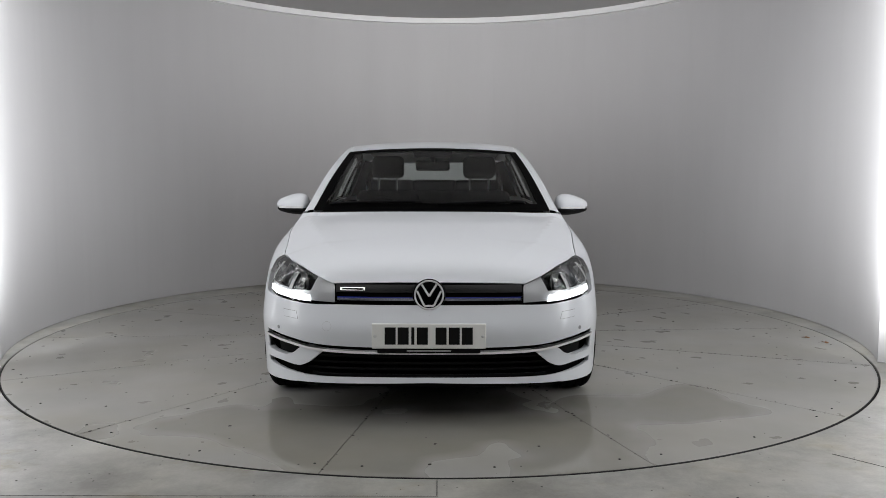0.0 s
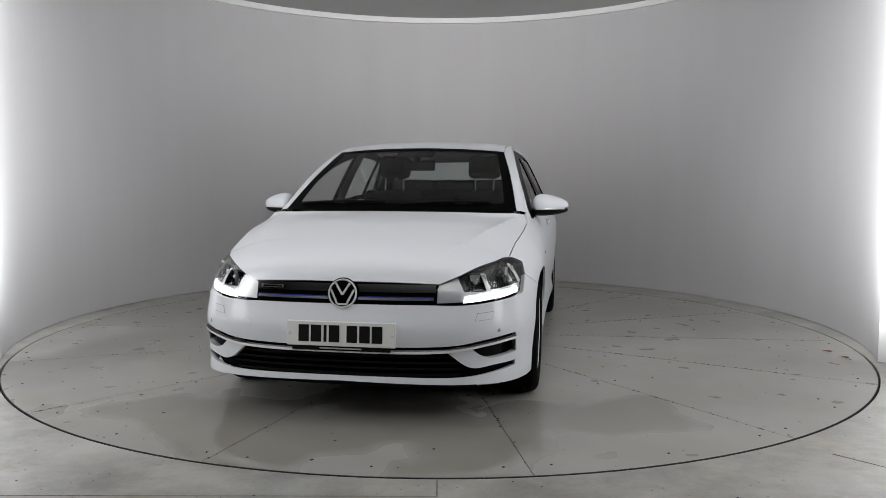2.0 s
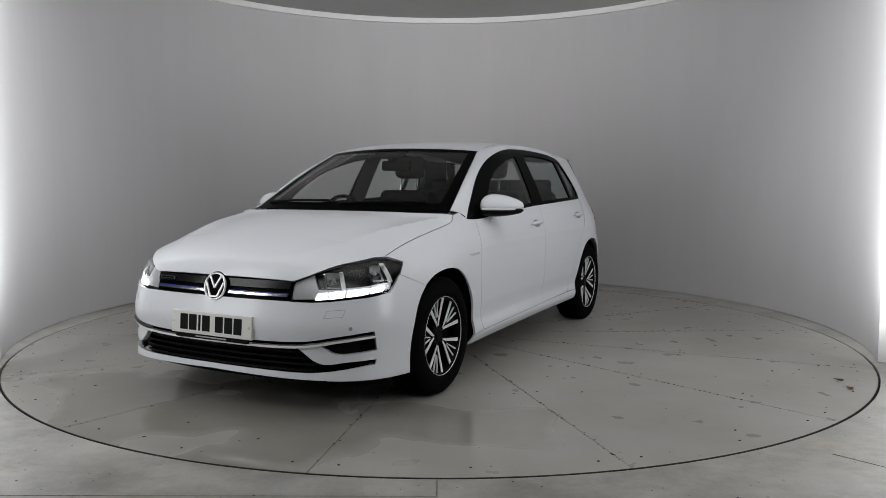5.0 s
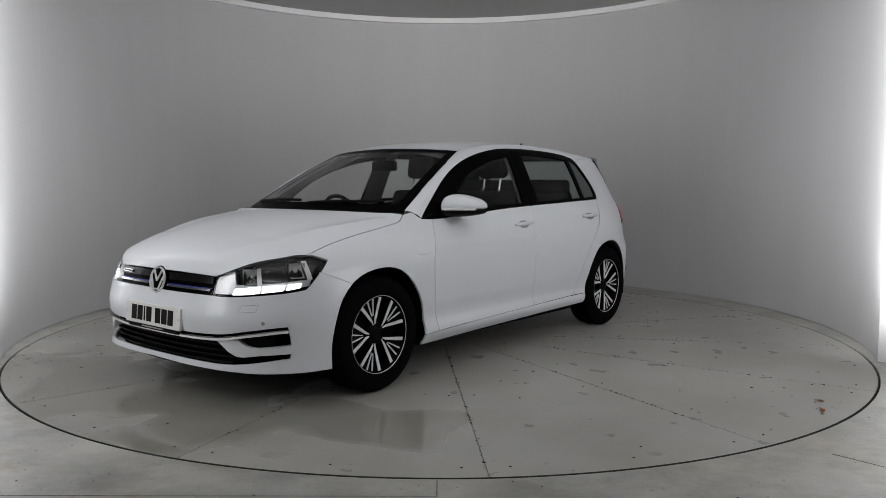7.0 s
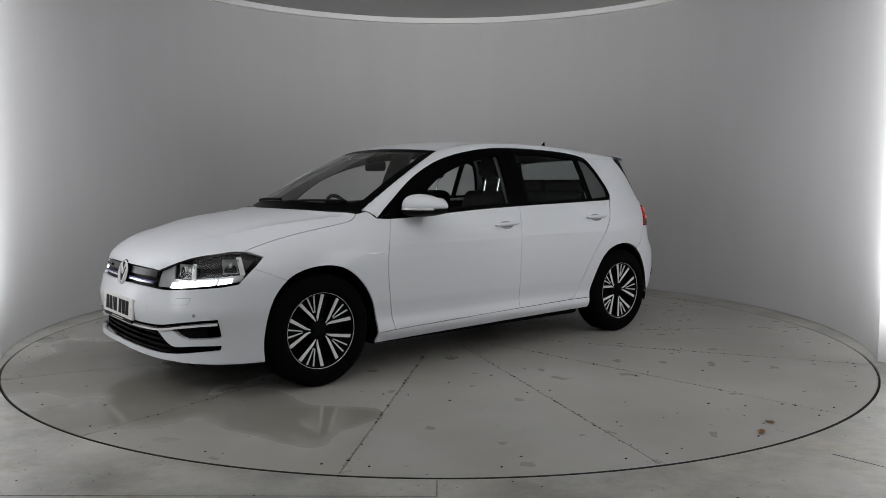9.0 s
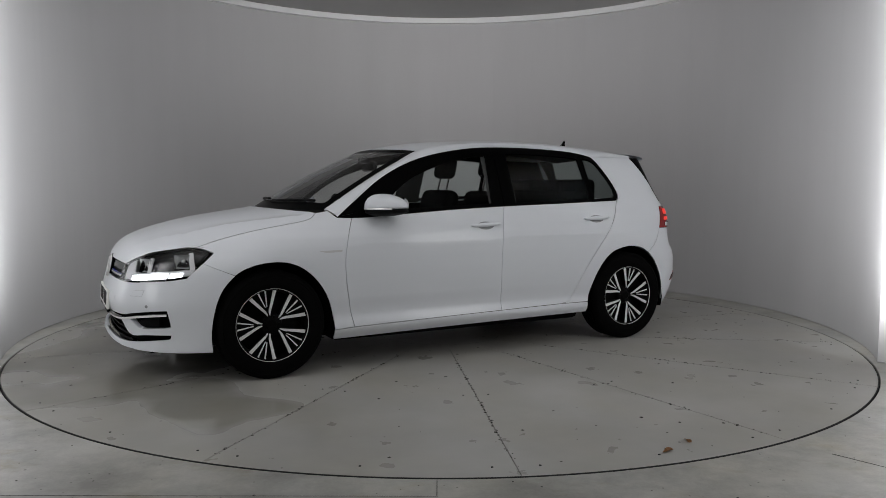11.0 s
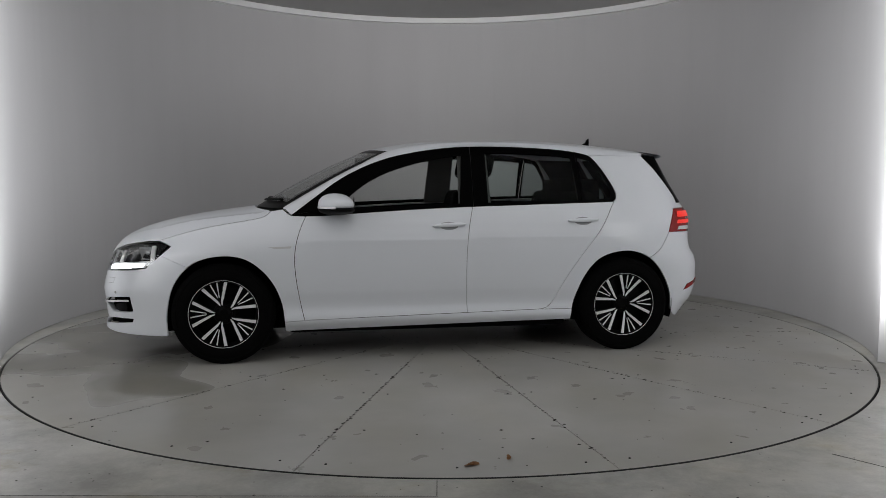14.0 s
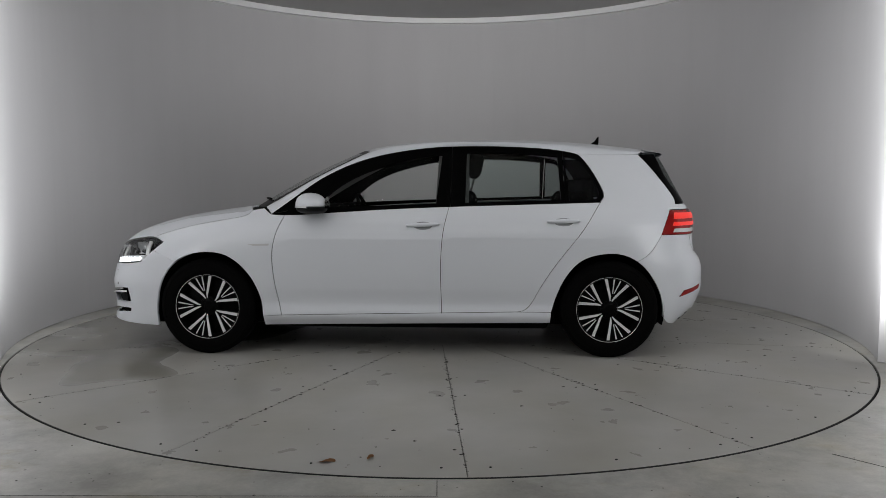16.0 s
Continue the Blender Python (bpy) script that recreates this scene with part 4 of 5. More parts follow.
for side, _ in FLANKS:
    lamp = panel("tail_lamp", lamp_r, M_RED, car, side=side, out=0.004, depth=0.03, step=(0.03, 0.02), label="red tail lamp with a lit upper band")
    for k, (z0, z1) in enumerate(((0.905, 0.945), (0.86, 0.885))):
        s0, s1 = at_x(-1.725 + 0.012 * k, z0)[0], at_y(0.5, z0, True)[0]
        panel("light_band", join(straight((s0 - 0.012, z0), (s1, z0), 8), straight((s1, z0), (s1, z1), 2), straight((s1, z1), (s0 - 0.03, z1), 8)), M_REDGLOW, lamp, side=side, out=0.008, gap=0, depth=0.003, step=(0.03, 0.02))
    z0, z1 = 0.818, 0.842
    s0, s1 = at_x(-1.725, z0)[0], at_y(0.55, z0, True)[0]
    panel("reverse_lens", join(straight((s0, z0), (s1, z0), 8), straight((s1, z0), (s1, z1), 2), straight((s1, z1), (s0 - 0.015, z1), 8)), M_CLEARWHITE, lamp, side=side, out=0.008, gap=0, depth=0.003, step=(0.03, 0.02))
    panel("reflector", [at_x(-1.775, 0.398), at_x(-1.85, 0.418), at_y(0.66, 0.44, True), at_y(0.64, 0.465, True), at_x(-1.81, 0.438)], M_RED, b_rear, side=side, out=0.005, gap=0, depth=0.006, step=(0.03, 0.02))


# ---- wheels ----
def lathe(profile, n=64, axis_y=True):
    """Turns (radius, y) points round the y axis."""
    bm = bmesh.new()
    rows = []
    for i in range(n):
        a = 2 * math.pi * i / n
        rows.append([(r * math.cos(a), y, r * math.sin(a)) for r, y in profile])
    sweep(bm, None, rows, closed_path=True, closed_profile=False)
    bmesh.ops.recalc_face_normals(bm, faces=bm.faces)
    return bm


def spoke(points, y0, y1, rough=0.004):
    """A bar with a flat outline (angle in degrees, radius) between two depths, with a chamfered face."""
    bm = bmesh.new()
    p = [(r * math.sin(radians(a)), r * math.cos(radians(a))) for a, r in points]
    c = np.mean(np.array(p), axis=0)
    ins = [tuple(np.array(q) + (c - np.array(q)) / max(math.dist(q, c), 1e-6) * rough) for q in p]

    def depth(q):
        return 0.020 * max(0.0, 1 - math.hypot(*q) / 0.2)

    rows = [[bm.verts.new((x, y0 - depth((x, z)), z)) for x, z in p], [bm.verts.new((x, y1 - 0.003 - depth((x, z)), z)) for x, z in p], [bm.verts.new((x, y1 - depth((x, z)), z)) for x, z in ins]]
    n = len(p)
    for a, b in zip(rows, rows[1:]):
        for i in range(n):
            bm.faces.new((a[i], a[(i + 1) % n], b[(i + 1) % n], b[i]))
    bm.faces.new(rows[-1])
    bmesh.ops.recalc_face_normals(bm, faces=bm.faces)
    return bm


R_TYRE, R_RIM = 0.316, 0.212
TYRE = [(R_RIM - 0.004, -0.10), (R_RIM + 0.012, -0.104), (0.265, -0.108), (0.292, -0.10), (0.306, -0.088), (R_TYRE, -0.07)]
for yy in (-0.055, -0.02, 0.02, 0.055):
    TYRE += [(R_TYRE, yy - 0.006), (R_TYRE - 0.007, yy - 0.005), (R_TYRE - 0.007, yy + 0.005), (R_TYRE, yy + 0.006)]
TYRE += [(R_TYRE, 0.07), (0.307, 0.087), (0.295, 0.098), (0.285, 0.1035), (0.282, 0.102), (0.262, 0.107), (0.24, 0.108), (R_RIM + 0.014, 0.104), (R_RIM + 0.005, 0.098), (R_RIM - 0.006, 0.092)]


def wheel(name, x, y, turned, steer=0):
    w = new(name)
    w.parent = car
    w.matrix_basis = pose(x, y, R_TYRE, 0, 0, steer) @ (pose(0, 0, 0, 0, 0, 180) if y < 0 else pose(0, 0, 0)) @ pose(0, 0, 0, 0, turned, 0)
    smooth_by_angle(part("tyre", lathe(TYRE, 72), M_RUBBER, w), 30)
    smooth_by_angle(part("rim", lathe([(R_RIM - 0.004, -0.09), (R_RIM - 0.02, -0.06), (R_RIM - 0.02, 0.04), (R_RIM - 0.010, 0.085), (R_RIM - 0.002, 0.094)], 64), M_RIMDARK, w), 30)
    smooth_by_angle(part("rim_lip", lathe([(R_RIM - 0.001, 0.093), (R_RIM + 0.0003, 0.0965), (R_RIM - 0.001, 0.0975), (R_RIM - 0.0022, 0.096), (R_RIM - 0.003, 0.088)], 72), M_ALLOY, w, "bright machined rim edge"), 50)
    smooth_by_angle(part("disc", lathe([(0.02, 0.03), (0.17, 0.03), (0.19, 0.02), (0.19, -0.02), (0.02, -0.02)], 48), M_RIMDARK, w), 30)
    smooth_by_angle(part("hub", lathe([(0.0005, 0.072), (0.028, 0.071), (0.033, 0.066), (0.040, 0.062), (0.062, 0.058), (0.07, 0.03)], 40), M_RIMDARK, w), 30)
    for g in range(5):
        a = 72 * g
        for sg in (1, -1):
            part("spoke", spoke([(a + sg * 3.0, 0.058), (a + sg * 8.0, 0.052), (a + sg * 12.5, 0.07), (a + sg * 24.5, R_RIM - 0.006), (a + sg * 18.8, R_RIM - 0.005), (a + sg * 5.5, 0.085)], 0.080, 0.084), M_ALLOY, w)
            part("spoke_body", spoke([(a + sg * 3.0, 0.058), (a + sg * 8.0, 0.052), (a + sg * 12.5, 0.07), (a + sg * 24.5, R_RIM - 0.006), (a + sg * 18.8, R_RIM - 0.005), (a + sg * 5.5, 0.085)], 0.045, 0.081, 0.0005), M_RIMDARK, w)
            part("fin", spoke([(a + sg * 1.2, 0.105), (a + sg * 3.6, 0.105), (a + sg * 7.4, R_RIM - 0.005), (a + sg * 4.9, R_RIM - 0.005)], 0.076, 0.082, 0.0012), M_ALLOY, w)
        part("spoke_web", spoke([(a - 17, 0.09), (a, 0.075), (a + 17, 0.09), (a + 22, R_RIM - 0.012), (a + 8, R_RIM - 0.01), (a - 8, R_RIM - 0.01), (a - 22, R_RIM - 0.012)], 0.02, 0.068), M_RIMDARK, w)
        b = a + 36
        smooth_by_angle(part("wheel_bolt", lathe([(0.0005, 0.066), (0.009, 0.066), (0.010, 0.055)], 10), M_RIMDARK, w), 30).matrix_basis = pose(0.045 * math.sin(radians(b)), 0, 0.045 * math.cos(radians(b)))
    return w


wheel("front_wheel", 1.32, 0.766, 17.0)
wheel("front_wheel", 1.32, -0.766, 40.0)
wheel("rear_wheel", -1.313, 0.766, -15.0)
wheel("rear_wheel", -1.313, -0.766, 10.0)

# wheel housings and underbody
for x in (1.315, -1.313):
    for side in (1, -1):
        bm = bmesh.new()
        rows = []
        for i in range(33):
            a = math.pi * (1.18 * i / 32 - 0.09)
            c, s = math.cos(a), math.sin(a)
            rows.append([(x + 0.358 * c, side * y, 0.316 + 0.366 * s) for y in (0.45, 0.60, 0.75, 0.838)])
        sweep(bm, None, rows, closed_profile=False)
        vs_in = [v for v in bm.verts if abs(abs(v.co.y) - 0.45) < 1e-4]
        bm.faces.new(sorted(vs_in, key=lambda v: math.atan2(v.co.z - 0.25, v.co.x - x)))
        part("wheel_housing", bm, M_DARK, car, smooth=True)
bm = bmesh.new()
box(bm, (-1.72, -0.50, 0.15), (1.95, 0.50, 0.34), 0.03)
box(bm, (-0.93, -0.77, 0.168), (0.93, 0.77, 0.30), 0.03)
box(bm, (1.70, -0.62, 0.165), (1.97, 0.62, 0.30), 0.02)
box(bm, (-1.80, -0.55, 0.30), (-1.70, 0.55, 0.42), 0.03)
part("underbody", bm, M_DARK, car)


# dark inner shell close behind the panels: door trim, and added shade for gaps
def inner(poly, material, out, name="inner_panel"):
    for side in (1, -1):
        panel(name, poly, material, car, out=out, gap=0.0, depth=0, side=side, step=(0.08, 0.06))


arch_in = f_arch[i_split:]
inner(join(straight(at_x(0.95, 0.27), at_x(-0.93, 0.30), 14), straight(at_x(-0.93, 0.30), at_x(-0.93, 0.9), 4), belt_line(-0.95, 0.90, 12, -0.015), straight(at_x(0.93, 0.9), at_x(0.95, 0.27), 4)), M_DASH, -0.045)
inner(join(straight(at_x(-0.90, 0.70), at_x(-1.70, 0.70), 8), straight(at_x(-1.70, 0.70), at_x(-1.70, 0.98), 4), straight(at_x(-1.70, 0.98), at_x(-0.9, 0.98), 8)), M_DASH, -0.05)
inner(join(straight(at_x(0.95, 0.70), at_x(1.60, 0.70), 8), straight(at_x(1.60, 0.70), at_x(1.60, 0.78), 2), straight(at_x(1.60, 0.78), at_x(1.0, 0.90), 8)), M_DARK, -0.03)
c_pillar = join(xz([(-1.30, 1.02), (-1.30, 1.10), (-1.25, 1.2), (-1.15, 1.31)], 4), straight(at_x(-1.13, 1.33), at_x(-1.50, 1.32), 6), straight(at_x(-1.50, 1.32), at_x(-1.72, 1.02), 6))
inner(c_pillar, M_PILLAR, -0.035, "pillar_trim")
inner(join(top_line(-0.20, -0.40, 4, 0.0), straight(at_x(-0.40, 1.37), at_x(-0.40, 0.97), 6), straight(at_x(-0.40, 0.97), at_x(-0.18, 0.97), 3)), M_BPILLAR, -0.03, "pillar_trim")
_, _ = skin("headliner", shift(R_MID, dz=-0.035), shift(R_EDGE, -0.01, -0.012), 16, 8, 2.3, M_LINER, car, depth=0)
for side in (1, -1):
    strip("pillar_trim", [[(x - 0.02, side * (y - 0.02), z - 0.012), (x - 0.065, side * (y + 0.018), z - 0.03)] for x, y, z in curve(W_EDGE, 6)], M_LINER, car)


# ---- front end details ----
def front_band(name, y0, y1, z0, z1, material, parent, out, depth=0.01, zf=None, side=0, label="", gap=0.0, step=(0.04, 0.02)):
    """A strip across the nose; side 0 spans both flanks."""
    f = zf or (lambda y: 0.0)
    ys = np.linspace(y0, y1, 16)
    poly = join([at_y(y, z0 + f(y)) for y in ys], [at_y(y, z1 + f(y)) for y in ys[::-1]])
    return panel(name, poly, material, parent, out=out, gap=gap, depth=depth, side=side or 1, mirror=side == 0, label=label, step=step)


grille = front_band("upper_grille", 0, 0.44, 0.572, 0.684, M_BLACK, car, -0.018, 0.02)
front_band("grille_bar", 0, 0.432, 0.628, 0.664, M_GLOSS, grille, -0.006, 0.012)
front_band("grille_strip", 0, 0.425, 0.593, 0.603, M_BAR, grille, -0.004, 0.012, label="thin chrome grille strip")
front_band("grille_strip", 0, 0.425, 0.604, 0.609, M_BLUE, grille, -0.005, 0.012, label="thin blue grille strip")
intake = front_band("lower_grille", 0, 0.70, 0.18, 0.40, M_DARK, car, -0.07, 0.0)
for k in range(4):
    front_band("grille_slat", 0, 0.58 - 0.02 * abs(k - 1), 0.240 + 0.028 * k, 0.250 + 0.028 * k, M_PLASTIC, intake, -0.03, 0.03)
for side in (1, -1):
    fog = panel("fog_recess", [at_y(0.52, 0.25), at_y(0.50, 0.38), at_y(0.66, 0.42), at_x(1.88, 0.44), at_x(1.88, 0.24), at_y(0.66, 0.24)], M_DARK, car, out=-0.05, gap=0, depth=0, side=side)
    panel("fog_surround", join(curve([at_y(0.585, 0.345), at_y(0.66, 0.365), at_x(1.935, 0.39)], 5), curve([at_x(1.935, 0.32), at_y(0.70, 0.312), at_y(0.64, 0.320)], 4)), M_PLASTIC, fog, out=-0.028, gap=0, depth=0.02, side=side)


panel("chrome_strip", join([(a, z - 0.007) for a, z in STRIP], [(a, z + 0.005) for a, z in STRIP[::-1]]), M_STRIP, car, out=0.010, gap=0, depth=0.02, mirror=True, step=(0.04, 0.03), label="slim chrome strip across the bumper")
# badge, plain shapes only
badge = new("badge")
badge.parent = car
tagged(badge, "round chrome and black badge")
badge.matrix_basis = pose(2.100, 0, 0.619, 0, 0, 90) @ pose(0, 0, 0, -12)
smooth_by_angle(part("disc", lathe([(0.0005, -0.010), (0.05, -0.011), (0.060, -0.008), (0.074, -0.004), (0.078, 0.01)], 48), M_BLACK, badge), 40)
smooth_by_angle(part("ring", lathe([(0.060, -0.008), (0.0625, -0.016), (0.067, -0.016), (0.0695, -0.006)], 48), M_BRIGHT, badge), 60)
for pts in (((-0.034, 0.048), (0.0, -0.006), (0.034, 0.048)), ((-0.055, 0.018), (-0.022, -0.050), (0.022, -0.050), (0.055, 0.018))):
    bm = bmesh.new()
    for (x0, z0), (x1, z1) in zip(pts, pts[1:]):
        d = Vector((x1 - x0, 0, z1 - z0))
        n_ = Vector((-d.z, 0, d.x)).normalized() * 0.0052
        a, b = Vector((x0, 0, z0)), Vector((x1, 0, z1))
        lo = [bm.verts.new(p + Vector((0, -0.010, 0))) for p in (a - n_, a + n_, b + n_, b - n_)]
        hi = [bm.verts.new(p + Vector((0, -0.0165, 0))) for p in (a - n_ * 0.7, a + n_ * 0.7, b + n_ * 0.7, b - n_ * 0.7)]
        bm.faces.new(hi)
        for i in range(4):
            bm.faces.new((lo[i], lo[(i + 1) % 4], hi[(i + 1) % 4], hi[i]))
    bmesh.ops.recalc_face_normals(bm, faces=bm.faces)
    part("chevron", bm, M_BRIGHT, badge)
# number plate with bars for its characters
plate = new("number_plate")
plate.parent = car
tagged(plate, "white number plate with black bars")
plate.matrix_basis = pose(2.143, 0, 0.437, 0, -4, 0)
bm = bmesh.new()
box(bm, (-0.012, -0.26, -0.057), (0.004, 0.26, 0.057), 0.004)
part("board", bm, M_PLATE, plate)
bm = bmesh.new()
box(bm, (-0.016, -0.235, -0.078), (0.000, 0.235, -0.05), 0.004)
part("plinth", bm, M_PLASTIC, plate)
for y, w in ((-0.176, 0.05), (-0.117, 0.05), (-0.073, 0.014), (-0.030, 0.05), (0.055, 0.05), (0.115, 0.05), (0.174, 0.05)):
    bm = bmesh.new()
    box(bm, (0.003, y - w / 2, -0.038), (0.0055, y + w / 2, 0.040))
    part("character_bar", bm, M_PLATETXT, plate)
bm = bmesh.new()
box(bm, (-0.001, -0.10, -0.070), (0.0012, 0.10, -0.064))
part("text_bar", bm, M_SILVER, plate)
for y in (-0.245, 0.245):
    bm = bmesh.new()
    bmesh.ops.create_uvsphere(bm, u_segments=12, v_segments=6, radius=0.007, matrix=Matrix.Translation((0.004, y, 0)) @ Matrix.Diagonal((0.5, 1, 1, 1)))
    part("screw_cap", bm, M_CLEARWHITE, plate, smooth=True)
# small grille badge as a bar
badge_bar = front_band("grille_badge", 0.295, 0.41, 0.638, 0.652, M_CHROME, grille, 0.001, 0.004, side=-1)
front_band("text_bar", 0.303, 0.40, 0.6415, 0.6485, M_BLACK, badge_bar, 0.0022, 0.001, side=-1)

# ---- headlamps ----
lamp_poly = join(lamp_low, lamp_high, lamp_in)


def lamp_piece(name, pts, material, parent, out, side, depth=0.01, n=4, label="", smooth_line=False):
    ln = join(*(straight(a, b, n) for a, b in zip(pts, pts[1:] + pts[:1])))
    return panel(name, ln, material, parent, out=out, gap=0, depth=depth, side=side, step=(0.03, 0.02), label=label)


for side in (1, -1):
    hl = panel("headlamp", lamp_poly, M_LENS, car, out=0.0, gap=0.001, depth=0.0, side=side, step=(0.03, 0.02), label="clear headlamp lens with chrome reflectors and lit daytime strip")
    panel("lamp_back", lamp_poly, M_LAMPBACK, hl, out=-0.055, gap=0.010, depth=-0.03, side=side, step=(0.03, 0.02))
    # silver inner wedge beside the grille
    lamp_piece("bezel", [at_y(0.42, 0.580), at_y(0.448, 0.660), at_y(0.53, 0.694), at_y(0.565, 0.628), at_y(0.66, 0.632), at_x(1.86, 0.640), at_x(1.74, 0.652), at_x(1.76, 0.618), at_y(0.66, 0.588)], M_SILVER, hl, -0.024, side, 0.03)
    # daytime strip along the lower edge
    dl = [at_y(0.56, 0.582), at_y(0.62, 0.585), at_y(0.69, 0.593), at_x(1.875, 0.603), at_x(1.80, 0.613)]
    dh = [at_x(1.79, 0.636), at_x(1.86, 0.632), at_y(0.69, 0.626), at_y(0.62, 0.618), at_y(0.57, 0.612)]
    for k in range(4):
        a, b = np.array(curve(dl, 8)), np.array(curve(dh, 8))[::-1]
        i0, i1 = k * 8, k * 8 + 7
        panel("daytime_light", join([tuple(p) for p in a[i0:i1 + 1]], [tuple(p) for p in b[i0:i1 + 1][::-1]]), M_DRL, hl, out=-0.012, gap=0, depth=0.012, side=side, step=(0.03, 0.02), label="lit white daytime light")
    # two reflectors with bowls
    for (sy, zc, r) in ((at_y(0.625, 0.67)[0], 0.667, 0.038), (at_x(1.80, 0.69)[0], 0.692, 0.044)):
        ringp = [(sy + r * 1.1 * math.cos(a), zc + r * math.sin(a)) for a in np.linspace(0, 2 * math.pi, 25)[:-1]]
        sq = [(sy - r * 1.1, zc - r), (sy + r * 1.0, zc - r), (sy + r * 1.25, zc + r), (sy - r * 0.85, zc + r)]
        q2 = [(sy + (a - sy) * 0.93, zc + (b - zc) * 0.93) for a, b in sq]
        out_l = [straight(a, b, 5) for a, b in zip(sq, sq[1:] + sq[:1])]
        in_l = [straight(a, b, 5) for a, b in zip(q2, q2[1:] + q2[:1])]
        rp = ring_panel("reflector_frame", out_l, in_l, M_GLOSS, hl, out=-0.020, depth=0.03, side=side, n=5)
        bm = bmesh.new()
        c = body([(sy, zc)], -0.03)[0]
        nrm = body([(sy, zc)], 0.0)[0] - body([(sy, zc)], -0.05)[0]
        mtx = Matrix.Translation((c[0], side * c[1], c[2])) @ Vector((nrm[0], side * nrm[1], nrm[2])).to_track_quat("Z", "Y").to_matrix().to_4x4()
        prof = [(0.006, -0.028), (0.020, -0.027), (0.034, -0.018), (0.042, 0.008)]
        rows = []
        for i in range(32):
            ca, sa = math.cos(2 * math.pi * i / 32), math.sin(2 * math.pi * i / 32)
            sq_ = 1 / max(abs(ca), abs(sa))
            rows.append([mtx @ Vector((rr * ca * sq_ ** (k / 3), rr * sa * sq_ ** (k / 3) * 0.92, h)) for k, (rr, h) in enumerate(prof)])
        sweep(bm, None, rows, closed_path=True, closed_profile=False)
        bmesh.ops.create_uvsphere(bm, u_segments=12, v_segments=8, radius=0.012, matrix=mtx @ Matrix.Translation((0, 0, -0.018)))
        part("bowl", bm, M_REFLECTOR, rp, smooth=True)
        lamp_piece("light_guide", [(sy - r * 1.75, zc - r * 0.95), (sy - r * 1.12, zc - r * 0.95), (sy - r * 0.78, zc + r * 1.05), (sy - r * 1.45, zc + r * 1.05)], M_CLEARWHITE, hl, -0.018, side, 0.012, 3)

# small marks on the bumper: washer covers, towing cover, parking sensors
for side in (1, -1):
    w0 = [at_y(0.62, 0.535), at_y(0.69, 0.54), at_y(0.685, 0.505), at_y(0.61, 0.50)]
    panel("washer_seam", join(*(straight(a, b, 3) for a, b in zip(w0, w0[1:] + w0[:1]))), M_GREYMARK, b_front, out=0.0006, gap=0, depth=0, side=side)
    panel("washer_cover", join(*(straight(a, b, 3) for a, b in zip(w0, w0[1:] + w0[:1]))), M_PAINT, b_front, out=0.0016, gap=0.0016, depth=0.001, side=side)
    for (sy, zz) in (at_y(0.40, 0.47), at_y(0.715, 0.45)):
        panel("parking_sensor", [(sy + 0.009 * math.cos(a), zz + 0.009 * math.sin(a)) for a in np.linspace(0, 2 * math.pi, 13)[:-1]], M_PAINT if zz > 0.46 else M_GREYMARK, b_front, out=0.001, gap=0, depth=0.002, side=side)
sy, zz = at_y(0.47, 0.475)
panel("towing_seam", [(sy + 0.022 * math.cos(a), zz + 0.022 * math.sin(a)) for a in np.linspace(0, 2 * math.pi, 25)[:-1]], M_SILVER, b_front, out=0.0006, gap=0, depth=0, side=-1)
panel("towing_cover", [(sy + 0.0208 * math.cos(a), zz + 0.0208 * math.sin(a)) for a in np.linspace(0, 2 * math.pi, 25)[:-1]], M_PAINT, b_front, out=0.0014, gap=0, depth=0.001, side=-1)


# ---- mirrors, handles, aerial ----
def blob(rows_fn, nu=24, nv=14):
    """A closed rounded body from a function of two angles."""
    bm = bmesh.new()
    rows = []
    for i in range(nu):
        a = 2 * math.pi * i / nu
        rows.append([rows_fn(a, -math.pi / 2 + math.pi * (j + 0.02) / (nv + 0.04)) for j in range(nv + 1)])
    rr = sweep(bm, None, rows, closed_path=True, closed_profile=False)
    for j in (0, nv):
        bm.faces.new([r[j] for r in rr])
    bmesh.ops.recalc_face_normals(bm, faces=bm.faces)
    return bm


def spow(v, p):
    return math.copysign(abs(v) ** p, v)


